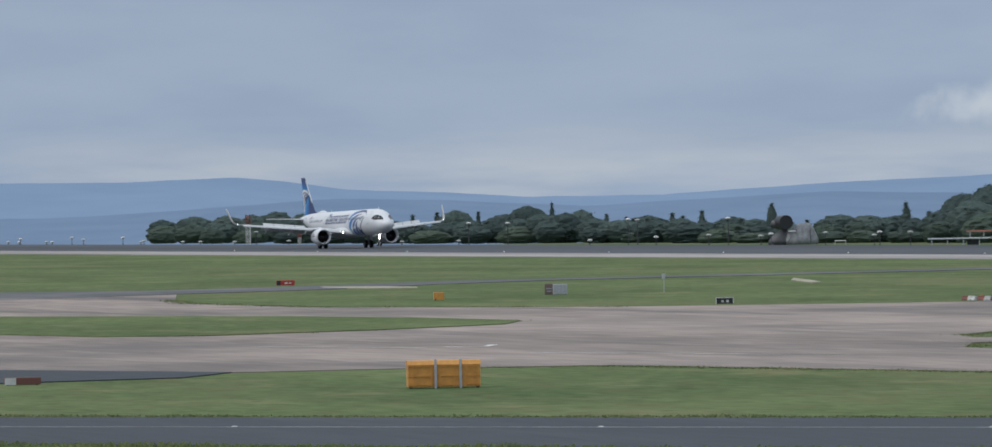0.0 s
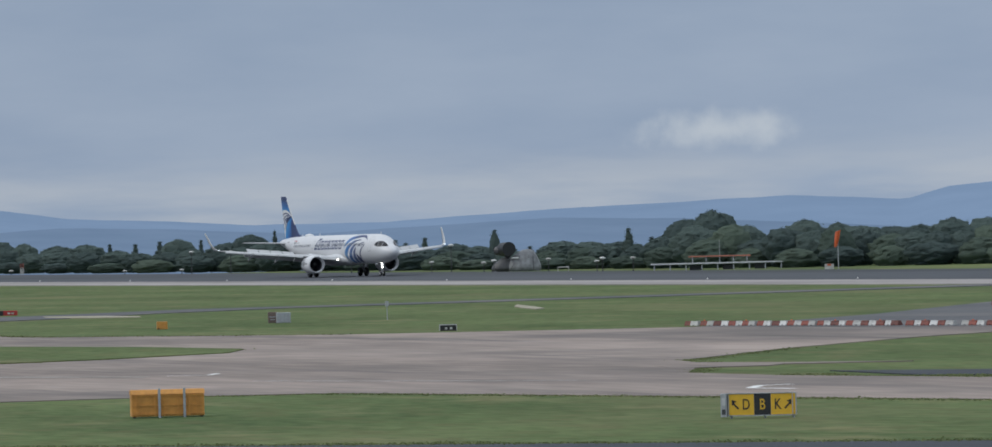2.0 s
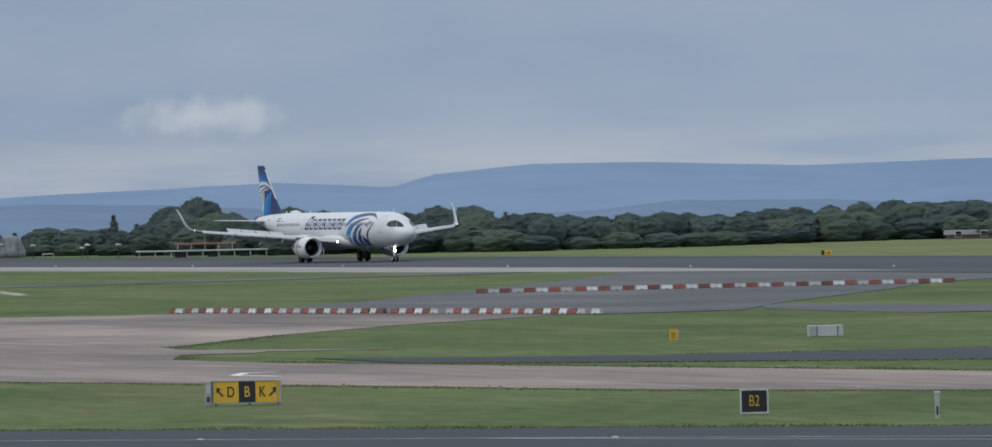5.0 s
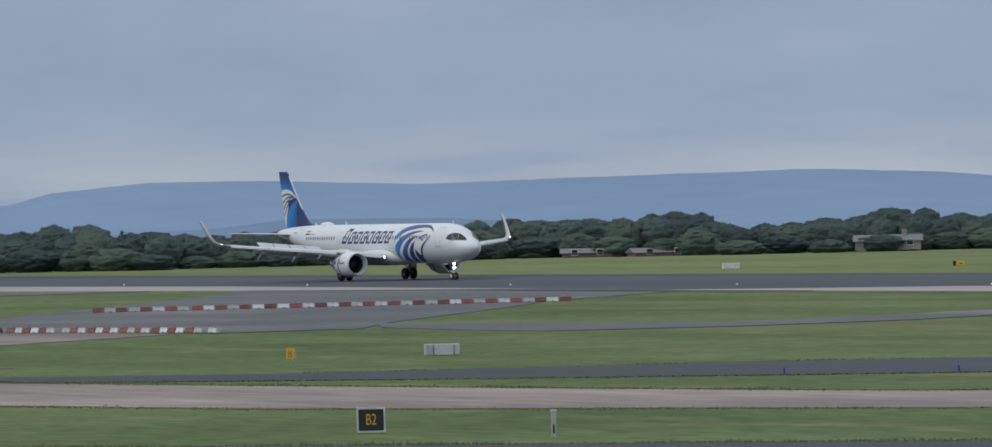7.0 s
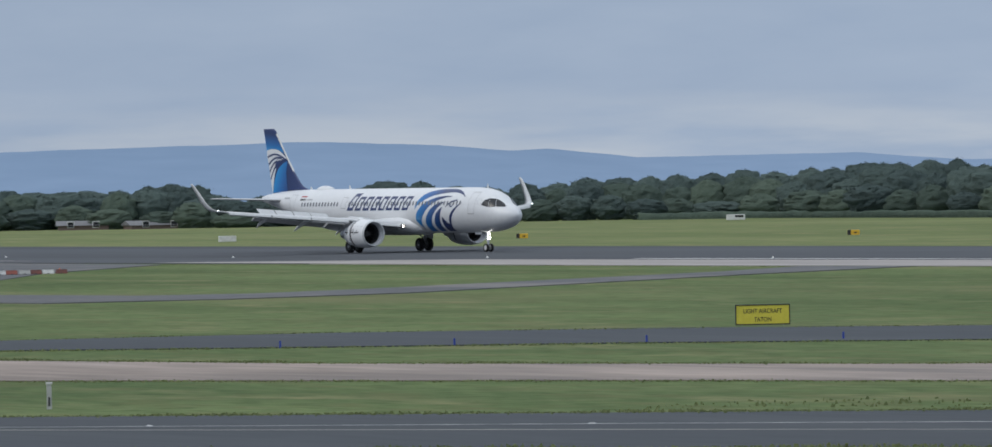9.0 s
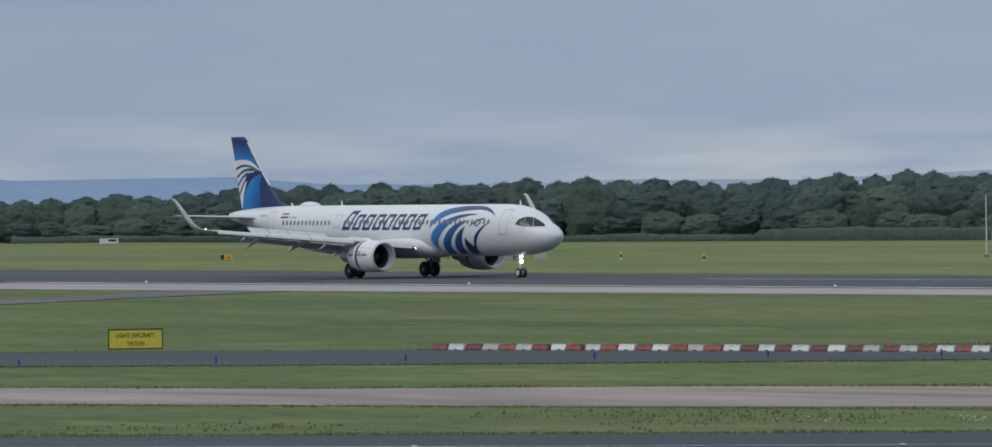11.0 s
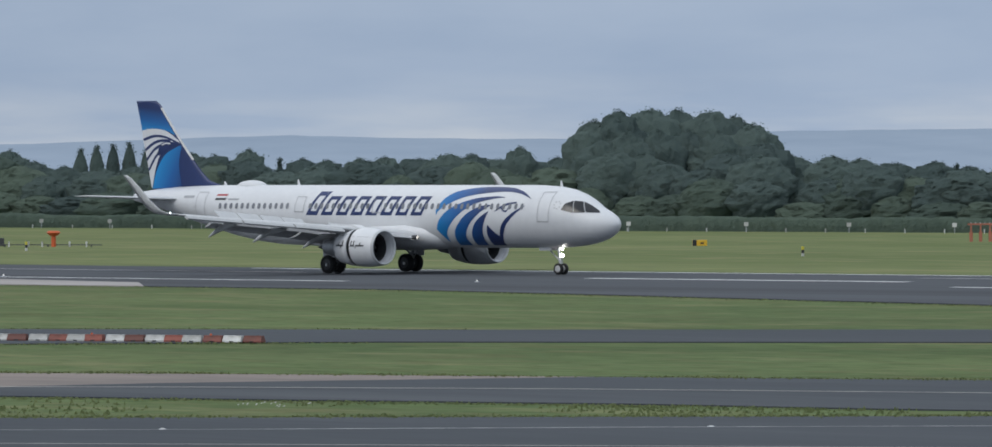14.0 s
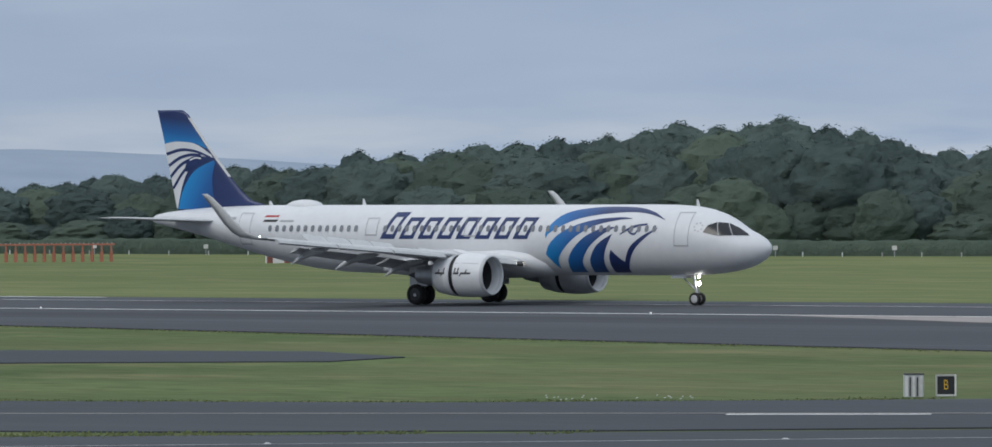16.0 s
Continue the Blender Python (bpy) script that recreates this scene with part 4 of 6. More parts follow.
        for x0, x1, z0, z1 in ((-5.45, -4.5, 3.45, 5.42), (-27.3, -26.45, 4.05, 5.1), (-20.15, -19.3, 4.0, 5.15), (-36.85, -35.9, 3.5, 5.4)):
            bm = bmesh.new()
            e = 0.035
            for a, b, c, d in ((x0, x1, z0, z0 + 2 * e), (x0, x1, z1 - e, z1), (x0, x0 + e, z0, z1), (x1 - e, x1, z0, z1)):
                patch(skin, [(a, c), (a, d)], [(b, c), (b, d)], side, 8, 4, bm, proud=0.02)
            part("door_outline", bm, "panel_line", fus, "grey outline of a cabin door")
        # ring of small stars between door and flight deck
        for k in range(7):
            cx, cz = -3.95 + 0.24 * math.cos(k * 0.8976 + 0.4), 4.56 + 0.24 * math.sin(k * 0.8976 + 0.4)
            part("star_mark", patch(skin, [(cx - 0.055, cz), (cx, cz + 0.055)], [(cx, cz - 0.055), (cx + 0.055, cz)], side, 1, 1), "panel_line", fus)
        # cockpit glazing: three panes a side
        for o, i in (([(-1.08, 4.06), (-1.85, 4.52)], [(-1.86, 4.08), (-2.38, 4.78)]), ([(-1.9, 4.08), (-2.42, 4.79)], [(-2.62, 4.06), (-2.92, 4.84)]), ([(-2.66, 4.06), (-2.96, 4.84)], [(-3.6, 4.26), (-3.42, 4.66)])):
            part("cockpit_pane", patch(skin, o, i, side, 6, 6, proud=0.02), "glass", fus, "dark cockpit window pane")
        for c, z0, z1 in (("sign_red", 5.14, 5.26), ("white", 5.0, 5.14), ("black", 4.86, 5.0)):
            part("flag_band", patch(skin, [(-35.02, z0), (-34.92, z1)], [(-34.0, z0), (-33.9, z1)], side, 2, 2), c, fus)
        part("registration_bar", patch(skin, [(-38.2, 5.0), (-38.2, 5.16)], [(-37.15, 5.0), (-37.15, 5.16)], side, 2, 3), "panel_line", fus, "small grey bar in place of lettering")
        part("type_bar", patch(skin, [(-33.75, 4.86), (-33.72, 4.97)], [(-32.75, 4.86), (-32.72, 4.97)], side, 2, 3), "panel_line", fus)
    part("cockpit_pane", loft([[tuple(skin(-1.12, 4.1, s, 0.02)) for s in (-1, 1)], [tuple(skin(-1.85, 4.5, s, 0.02)) for s in (-1, 1)]], close=False), "glass", fus)
    # satcom dome and aerials
    bm = bmesh.new()
    r = bmesh.ops.create_uvsphere(bm, u_segments=20, v_segments=10, radius=1)
    bmesh.ops.transform(bm, verts=r["verts"], matrix=Matrix.Translation((-33.1, 0, 5.75)) @ Matrix.Diagonal((1.35, 0.6, 0.45, 1)))
    part("satcom_dome", bm, "white", plane, smooth=True)
    for x, z, h, c in ((-4.95, 5.66, 0.5, 0.25), (-28.7, 5.85, 0.4, 0.25), (-35.6, 5.82, 0.3, 0.3)):
        part("blade_aerial", loft([[(x + c / 2 - 0.62 * c * k, -t, z + h * k), (x + c / 2 - 0.62 * c * k, t, z + h * k), (x - c / 2, t, z + h * k), (x - c / 2, -t, z + h * k)] for k, t in ((0, 0.035), (1, 0.015))]), "white", plane)
    # fin
    rings = []
    for z, le, te in zip(FIN_Z, FIN_LE, FIN_TE):
        rings.append([tuple(fin_skin(le - u * (le - te), z, 1, 0.0)) for u in (0, 0.03, 0.1, 0.25, 0.45, 0.7, 0.9, 1)] + [tuple(fin_skin(le - u * (le - te), z, -1, 0.0)) for u in (0.9, 0.7, 0.45, 0.25, 0.1, 0.03)])
    fin = part("tail_fin", loft(rings), "navy", plane, "navy tail fin with falcon head in white and blue", True)
    fin_shapes = [
        ("fin_band", [(212, 40), (255, 36), (285, 40), (300, 48)], [(232, 138), (278, 132), (330, 139), (370, 156)]),
        ("white", [(270, 343), (248, 228), (233, 139), (280, 132), (335, 141), (384, 176)], [(273, 346), (289, 275), (308, 228), (335, 202), (360, 191), (387, 184)]),
        ("fin_fade", [(275, 347), (292, 285), (330, 226), (391, 192)], [(400, 347), (390, 290), (388, 245), (395, 202)]),
    ]
    strokes = [[(236, 168), (285, 154), (335, 160), (384, 182)], [(243, 205), (280, 180), (318, 170), (350, 172)], [(249, 240), (280, 205), (310, 188), (335, 184)], [(257, 278), (280, 240), (300, 215), (318, 205)]]
    for side in (-1, 1):
        for col, o, i in fin_shapes:
            part("fin_feather", patch(fin_skin, [fincoord(*p) for p in o], [fincoord(*p) for p in i], side, 18, 6), col, fin, "painted feather")
        for s in strokes:
            part("fin_stroke", patch(fin_skin, [fincoord(*p) for p in s], [fincoord(x + 4, y + 9) for x, y in s], side, 12, 2, proud=0.02), "navy", fin)
        part("fin_eye", patch(fin_skin, [fincoord(*p) for p in ((298, 222), (308, 192), (335, 178), (384, 184))], [fincoord(*p) for p in ((304, 230), (325, 214), (350, 196), (385, 187))], side, 12, 4, proud=0.02), "navy", fin)
        part("fin_eye_ring", patch(fin_skin, [fincoord(*p) for p in ((315, 190), (332, 182), (352, 184))], [fincoord(*p) for p in ((316, 194), (333, 187), (351, 189))], side, 8, 1, proud=0.028), "white", fin)
    bm = loft([[(interp(z, FIN_Z, FIN_LE) + 0.035, 0.0, z), (interp(z, FIN_Z, FIN_LE) - 0.13, 0.085, z), (interp(z, FIN_Z, FIN_LE) - 0.13, -0.085, z)] for z in (7.6, 8.6, 9.6, 10.6, 11.2)])
    part("leading_edge", bm, "light_grey", fin, "bare pale leading edge")
    # tailplane
    for side in (-1, 1):
        st = [(0.7, -38.3, -42.2, 4.85), (1.2, -38.75, -42.35, 4.9), (3.7, -40.6, -43.2, 5.02), (6.0, -42.3, -44.0, 5.13), (6.2, -42.8, -44.1, 5.14)]
        part("tailplane", loft([foil(le, te, side * y, z, 0.09) for y, le, te, z in st]), "wing_grey", plane, "grey tailplane", True)
    for side in (-1, 1):
        wing(plane, side)
        engine(plane, side)
    gear(plane)
    return plane


def wing(plane, side):
    th = [0.13, 0.13, 0.12, 0.11, 0.1, 0.1, 0.095]
    rings = [foil(le, te, side * y, z, t) for y, le, te, z, t in zip(WY, WLE, WTE, WZ, th)]
    w = part("wing", loft(rings), "wing_grey", plane, "light grey swept wing with flaps down", True)
    tip = [(16.8, 4.03, -23.6, -25.1), (17.22, 4.12, -24.1, -25.4), (17.52, 4.4, -24.62, -25.72), (17.7, 4.95, -25.25, -26.22), (17.84, 5.75, -26.02, -26.8), (17.94, 6.4, -26.75, -27.36), (17.98, 6.62, -27.1, -27.5)]
    rows = []
    for k, (y, z, le, te) in enumerate(tip):
        lean = min(1, k / 2.5) * 1.35
        nrm = (-math.sin(lean) * side, math.cos(lean))
        c = le - te
        ring = []
        for u, s in ((0, 0), (0.15, 1), (0.5, 1), (1, 0), (0.5, -1), (0.15, -1)):
            h = 0.05 * c * s
            ring.append((le - u * c, side * y + nrm[0] * h, z + nrm[1] * h))
        rows.append(ring)
    part("sharklet", loft(rows), "light_grey", w, "upturned grey wingtip", True)
    bm = bmesh.new()
    r = bmesh.ops.create_uvsphere(bm, u_segments=8, v_segments=6, radius=0.045)
    bmesh.ops.translate(bm, verts=r["verts"], vec=(-24.0, side * 17.15, 4.16))
    part("wingtip_lamp", bm, "nav", w, "bright wingtip lamp")
    yz = lambda y: interp(y, WY, WZ)
    # flaps and slats
    for y0, y1, c0, c1 in ((2.1, 6.3, 1.3, 1.15), (6.5, 13.2, 1.1, 0.8)):
        rings = []
        for k in range(4):
            y = y0 + (y1 - y0) * k / 3
            c = c0 + (c1 - c0) * k / 3
            te = interp(y, WY, WTE) + 0.15
            z = yz(y) - 0.22
            a = radians(22)
            rings.append([(te - u * c * math.cos(a) - v * math.sin(a), side * y, z - u * c * math.sin(a) + v * math.cos(a)) for u, v in ((0, 0), (0.25, 0.12), (1, 0.0), (0.4, -0.06))])
        part("flap", loft(rings), "wing_grey", w, "lowered grey flap")
    for y0, y1 in ((2.4, 4.9), (6.7, 9.7), (9.8, 12.9), (13.0, 16.4)):
        rings = []
        for y in (y0, y1):
            le, z = interp(y, WY, WLE) + 0.28, yz(y) - 0.2
            rings.append([(le - u, side * y, z + v) for u, v in ((0, 0), (0.12, 0.16), (0.55, 0.3), (0.5, 0.2), (0.14, -0.08))])
        part("slat", loft(rings), "light_grey", w, "extended pale slat")
    for y0, y1 in ((6.7, 8.2), (8.3, 9.8), (9.9, 11.4), (11.5, 13.0), (2.6, 4.6)):
        rings = []
        for y in (y0, y1):
            le, te = interp(y, WY, WLE), interp(y, WY, WTE)
            x, z = te + 0.28 * (le - te), yz(y) + 0.13
            rings.append([(x, side * y, z), (x - 0.66, side * y, z + 0.48), (x - 0.69, side * y, z + 0.45), (x - 0.02, side * y, z - 0.04)])
        part("spoiler", loft(rings), "light_grey", w, "raised spoiler panel")
    for y, length in ((4.6, 3.0), (8.6, 3.2), (12.4, 2.7)):
        te, z = interp(y, WY, WTE), yz(y) - 0.25
        rings = []
        for u, r, dz in ((0, 0.03, 0.05), (0.15, 0.16, -0.02), (0.4, 0.24, -0.12), (0.6, 0.23, -0.25), (0.85, 0.13, -0.62), (1, 0.03, -0.86)):
            x = te + 1.5 - u * length
            rings.append([(x, side * y + 0.7 * r * math.cos(2 * math.pi * i / 10), z + dz + r * math.sin(2 * math.pi * i / 10)) for i in range(10)])
        part("flap_fairing", loft(rings), "light_grey", w, "pointed flap track fairing", True)
    m = Matrix.Translation((-16.0, side * 2.45, 2.42)) @ pose(0, 0, 0, 0, 90, 0)
    part("lamp_housing", tube(0.14, 0.14, 0.45, m, 12, caps=False), "dark_grey", w)
    part("wing_lamp", tube(0.12, 0.12, 0.06, m @ Matrix.Translation((0, 0, 0.1)), 12), "lamp", w, "lit wing root landing lamp")


def engine(plane, side):
    m = Matrix.Translation((-0.25, side * 5.6, 1.78))
    out = [(-16.1, 0.96), (-15.75, 0.98), (-15.45, 1.04), (-15.38, 1.1), (-15.46, 1.16), (-15.8, 1.22), (-16.4, 1.27), (-17.0, 1.28), (-17.42, 1.265)]
    nac = part("engine", revolve(out), "white", plane, "white engine nacelle with thrust reverser open", True, m)
    part("intake_lip", revolve([(-15.75, 0.985), (-15.45, 1.035), (-15.36, 1.1), (-15.42, 1.15), (-15.56, 1.19)]), "light_grey", nac, "pale metal intake lip", True)
    part("intake_duct", revolve([(-16.1, 0.958), (-17.1, 0.95)]), "dark_grey", nac, smooth=True)
    part("fan_disc", revolve([(-17.0, 0.95), (-17.0, 0.02)]), "fan", nac, "dark fan disc")
    for k in range(18):
        a = 2 * math.pi * k / 18
        b = bmesh.new()
        q = [(-16.7, 0.25, a), (-16.7, 0.92, a + 0.08), (-16.95, 0.92, a + 0.3), (-16.95, 0.25, a + 0.26)]
        b.faces.new([b.verts.new((x, r * math.cos(t), r * math.sin(t))) for x, r, t in q])
        part("fan_blade", b, "fan", nac)
    part("spinner", revolve([(-16.15, 0.02), (-16.3, 0.16), (-16.55, 0.28)]), "dark_grey", nac, smooth=True)
    part("reverser_cascade", revolve([(-17.4, 1.19), (-17.78, 1.17)]), "black", nac, "open dark reverser cascade", True)
    part("reverser_sleeve", revolve([(-17.72, 1.19), (-17.7, 1.255), (-18.2, 1.2), (-18.9, 1.06), (-19.05, 1.02), (-18.95, 0.97)]), "white", nac, smooth=True)
    part("core_nozzle", revolve([(-18.7, 0.74), (-19.8, 0.6), (-20.6, 0.45)]), "metal", nac, smooth=True)
    part("exhaust_plug", revolve([(-19.9, 0.4), (-20.7, 0.24), (-21.4, 0.02)]), "dark_grey", nac, smooth=True)
    # small strake on the cowl's shoulder, seam lines and a latch
    part("cowl_strake", loft([[(-16.1, side * -0.86, 0.9), (-17.1, side * -0.86, 0.9), (-17.1, side * -0.9, 0.93)], [(-16.7, side * -1.12, 1.16), (-17.1, side * -1.18, 1.22), (-17.1, side * -1.2, 1.22)]]), "white", nac)
    for k in (0.6, 2.54):
        b = bmesh.new()
        rr = [(-15.7, 1.214), (-16.4, 1.278), (-17.38, 1.274)]
        rows = [[b.verts.new((x, r * math.cos(a), r * math.sin(a))) for x, r in rr] for a in (k - 0.012, k + 0.012)]
        for c0 in range(2):
            b.faces.new((rows[0][c0], rows[0][c0 + 1], rows[1][c0 + 1], rows[1][c0]))
        part("cowl_seam", b, "panel_line", nac)
    # the name in another script, as plain bars
    for x0, x1, z0, z1 in ((-18.75, -18.0, -0.02, 0.09), (-17.35, -16.95, -0.02, 0.09), (-16.85, -16.15, -0.02, 0.09), (-17.3, -17.22, 0.09, 0.36), (-18.1, -18.02, 0.09, 0.36), (-18.5, -18.42, 0.09, 0.26), (-16.5, -16.42, 0.09, 0.25), (-17.06, -16.98, 0.09, 0.36), (-18.28, -18.2, -0.14, -0.02), (-16.9, -16.82, -0.14, -0.02)):
        b = bmesh.new()
        rr = lambda x: interp(-x, [15.4, 16.4, 17.0, 17.7, 18.2, 18.9], [1.15, 1.275, 1.285, 1.26, 1.205, 1.065]) + 0.014
        pts = [(x0, z0), (x1, z0), (x1 + 0.05, z1), (x0 + 0.05, z1)]
        b.faces.new([b.verts.new((x, side * math.sqrt(rr(x) ** 2 - (z + 0.1) ** 2), z + 0.1)) for x, z in pts])
        part("lettering_bar", b, "dark_grey", nac)
    rings = []
    for x0, x1, z, w in ((-16.3, -19.4, 1.0, 0.22), (-16.7, -20.4, 1.25, 0.22), (-17.6, -21.2, 1.5, 0.2)):
        rings.append([(x0, 0, z), (x0 - 0.5, w, z), (x1 + 0.5, w, z), (x1, 0, z), (x1 + 0.5, -w, z), (x0 - 0.5, -w, z)])
    part("pylon", loft(rings), "white", nac, smooth=False)


def wheel_mesh(r, w):
    prof = [(-w / 2, r * 0.62), (-w / 2, r * 0.86), (-w * 0.36, r * 0.97), (0, r), (w * 0.36, r * 0.97), (w / 2, r * 0.86), (w / 2, r * 0.62)]
    n = 28
    b = loft([[(p[1] * math.cos(2 * math.pi * i / n), p[0], p[1] * math.sin(2 * math.pi * i / n)) for i in range(n)] for p in prof], cap=False)
    return b


def hub_mesh(r, w):
    prof = [(-w * 0.42, 0.02), (-w * 0.3, r * 0.3), (-w * 0.46, r * 0.62), (w * 0.46, r * 0.62), (w * 0.3, r * 0.3), (w * 0.42, 0.02)]
    n = 20
    return loft([[(p[1] * math.cos(2 * math.pi * i / n), p[0], p[1] * math.sin(2 * math.pi * i / n)) for i in range(n)] for p in prof])


def gear(plane):
    bm = rod((-5.07, 0, 0.38), (-5.35, 0, 2.1), 0.09, 12)
    rod((-5.07, -0.3, 0.38), (-5.07, 0.3, 0.38), 0.06, 8, bm)
    rod((-5.15, 0, 0.9), (-6.4, 0, 1.9), 0.05, 8, bm)
    rod((-4.95, 0, 0.7), (-4.95, 0, 1.1), 0.03, 6, bm)
    ng = part("nose_gear", bm, "metal", plane, "bare metal nose gear leg")
    for y in (-0.25, 0.25):
        part("tyre", wheel_mesh(0.38, 0.22), "tyre", ng, "black tyre", True, Matrix.Translation((-5.07, y, 0.38)))
        part("wheel_hub", hub_mesh(0.38, 0.22), "light_grey", ng, "", True, Matrix.Translation((-5.07, y, 0.38)))
        part("gear_door", box(1.0, 0.03, 0.22, (-6.1, y * 1.6, 1.58)), "white", ng)
    for z, r in ((1.28, 0.115), (1.66, 0.075)):
        bm = bmesh.new()
        bmesh.ops.create_uvsphere(bm, u_segments=10, v_segments=8, radius=r)
        part("taxi_lamp", bm, "lamp", ng, "bright landing lamp on the gear leg", False, Matrix.Translation((-4.95, 0, z)))
    for side in (-1, 1):
        bm = rod((-21.97, side * 3.8, 0.58), (-21.6, side * 3.75, 2.7), 0.14, 14)
        rod((-21.97, side * 3.1, 0.58), (-21.97, side * 4.5, 0.58), 0.09, 8, bm)
        rod((-21.9, side * 3.8, 1.1), (-21.6, side * 2.0, 2.4), 0.07, 8, bm)
        rod((-21.75, side * 3.8, 0.9), (-21.3, side * 3.8, 1.5), 0.04, 6, bm)
        mg = part("main_gear", bm, "metal", plane, "bare metal main gear leg")
        for y in (-0.46, 0.46):
            part("tyre", wheel_mesh(0.62, 0.44), "tyre", mg, "black tyre", True, Matrix.Translation((-21.97, side * 3.8 + y, 0.62)))
            part("wheel_hub", hub_mesh(0.62, 0.44), "dark_grey", mg, "", True, Matrix.Translation((-21.97, side * 3.8 + y, 0.62)))
        part("gear_door", box(1.3, 0.05, 1.5, (-21.8, side * 4.25, 1.1)), "white", mg)


plane = airliner()


# ---- things on the airfield ----
def facing(x, y, turn=0.0, z=0.0):
    """A pose whose front (-y) looks at the viewing mound."""
    return pose(x, y, z, 0, 0, math.degrees(-math.atan2(x, y)) + turn)


def text_part(words, size, material, parent, x, z, y=-0.02, squeeze=1.0, bold=0.0):
    """Raised letters on a front face, centred at x and standing on z."""
    cu = bpy.data.curves.new("lettering", "FONT")
    cu.body, cu.size, cu.align_x, cu.extrude, cu.offset = words, size / 0.72, "CENTER", 0.004, bold
    tmp = bpy.data.objects.new("lettering", cu)
    scene.collection.objects.link(tmp)
    bpy.context.view_layer.update()
    me = bpy.data.meshes.new_from_object(tmp.evaluated_get(bpy.context.evaluated_depsgraph_get()))
    bpy.data.objects.remove(tmp)
    me.materials.clear()
    me.materials.append(M[material])
    return share("lettering", me, parent, Matrix.Translation((x, y, z)) @ pose(0, 0, 0, 90) @ Matrix.Diagonal((squeeze, 1, 1, 1)))


def plate(name, w, h, material, parent, x=0.0, z=0.0, y=0.0, d=0.02, bevel=0.0, label=""):
    return part(name, box(w, d, h, (x, y, z), bevel), material, parent, label)


def shape_part(name, pts, y, material, parent):
    b = bmesh.new()
    b.faces.new([b.verts.new((x, y, z)) for x, z in pts])
    return part(name, b, material, parent)


def frame_bars(w, h, t, material, parent, z=0.0, y=0.0, d=0.06):
    for a in (-1, 1):
        plate("frame_post", t, h, material, parent, a * (w / 2 - t / 2), z, y, d)
    for zz in (z, z + h - t):
        plate("frame_rail", w - 2 * t - 0.004, t, material, parent, 0, zz, y, d)


def equipment_housing():
    o = thing("equipment_housing", facing(-278.6, 95.1, 4), "amber painted ribbed steel housing on the grass", "container")
    plate("body", 3.02, 0.92, "amber", o, 0, 0.06, 0.5, 1.1, 0.03)
    b = bmesh.new()
    loft([[(x, -0.08, 0.98), (x, 0.1, 1.16), (x, 0.95, 1.16), (x, 1.1, 0.98)] for x in (-1.53, 1.53)], b)
    part("lid", b, "amber", o, "sloping amber lid")
    for x in (-0.36, 0.68):
        plate("grey_strap", 0.1, 1.22, "grey", o, x, 0.0, -0.1, 0.06, 0.0, "galvanised strap")
    for x in (-1.3, -0.55, -0.15, 0.42, 0.9, 1.2):
        plate("rib", 0.05, 0.9, "amber", o, x, 0.07, -0.075, 0.05)
    for z in (0.14, 0.5, 0.9):
        plate("rail", 3.0, 0.035, "amber", o, 0, z, -0.07, 0.035)
    for x in (-1.4, -0.3, 0.7, 1.4):
        plate("foot", 0.12, 0.07, "dark_grey", o, x, 0, 0.1, 0.12)


def direction_sign():
    o = thing("direction_sign", facing(-248.8, 108.8, -8), "lit yellow and black taxiway direction sign on the grass", "sign")
    plate("cabinet", 2.62, 0.86, "grey", o, 0.1, 0.1, 0.18, 0.3, 0.01, "grey metal cabinet")
    plate("end_panel", 0.24, 0.9, "grey", o, -1.36, 0.06, 0.1, 0.34, 0.01)
    plate("end_recess", 0.14, 0.3, "light_grey", o, -1.36, 0.5, -0.075, 0.02)
    plate("end_recess", 0.14, 0.2, "dark_grey", o, -1.36, 0.16, -0.075, 0.02)
    for x, w, c in ((-0.68, 0.96, "yellow"), (0.13, 0.62, "black"), (0.93, 0.94, "yellow")):
        plate("sign_panel", w, 0.8, c, o, x, 0.13, 0.02, 0.03)
    text_part("D", 0.42, "black", o, -0.5, 0.34, -0.002, 0.72, 0.004)
    text_part("B", 0.42, "yellow", o, 0.13, 0.34, -0.002, 0.72, 0.004)
    text_part("K", 0.42, "black", o, 0.72, 0.34, -0.002, 0.72, 0.004)
    for cx, s in ((-0.92, -1), (1.12, 1)):
        pts = [(0.13, 0.17), (0.13, -0.06), (0.08, -0.01), (-0.1, -0.2), (-0.15, -0.15), (0.04, 0.04), (-0.05, 0.12)]
        shape_part("arrow", [(cx + s * x, 0.54 + z) for x, z in pts], -0.004, "black", o)
    frame_bars(2.62, 0.88, 0.03, "grey", o, 0.09, 0.0, 0.05)
    for x in (-1.1, 0.2, 1.3):
        plate("leg", 0.08, 0.12, "grey", o, x, 0, 0.18, 0.08)


def location_sign(x, y, w, h, words, size, name="location_sign", label="black taxiway location sign with yellow letters in a pale frame"):
    o = thing(name, facing(x, y, 3), label, "sign")
    plate("cabinet", w - 0.04, h - 0.1, "black", o, 0, 0.08, 0.14, 0.22)
    plate("sign_panel", w - 0.14, h - 0.2, "black", o, 0, 0.13, 0.02, 0.03)
    frame_bars(w, h - 0.05, 0.06, "white_plastic", o, 0.05, 0.01, 0.1)
    text_part(words, size, "yellow", o, 0, 0.06 + (h - size) / 2, 0.0, 0.66, -0.004)
    for a in (-1, 1):
        plate("leg", 0.06, 0.1, "grey", o, a * w * 0.4, 0, 0.14, 0.06)
    return o


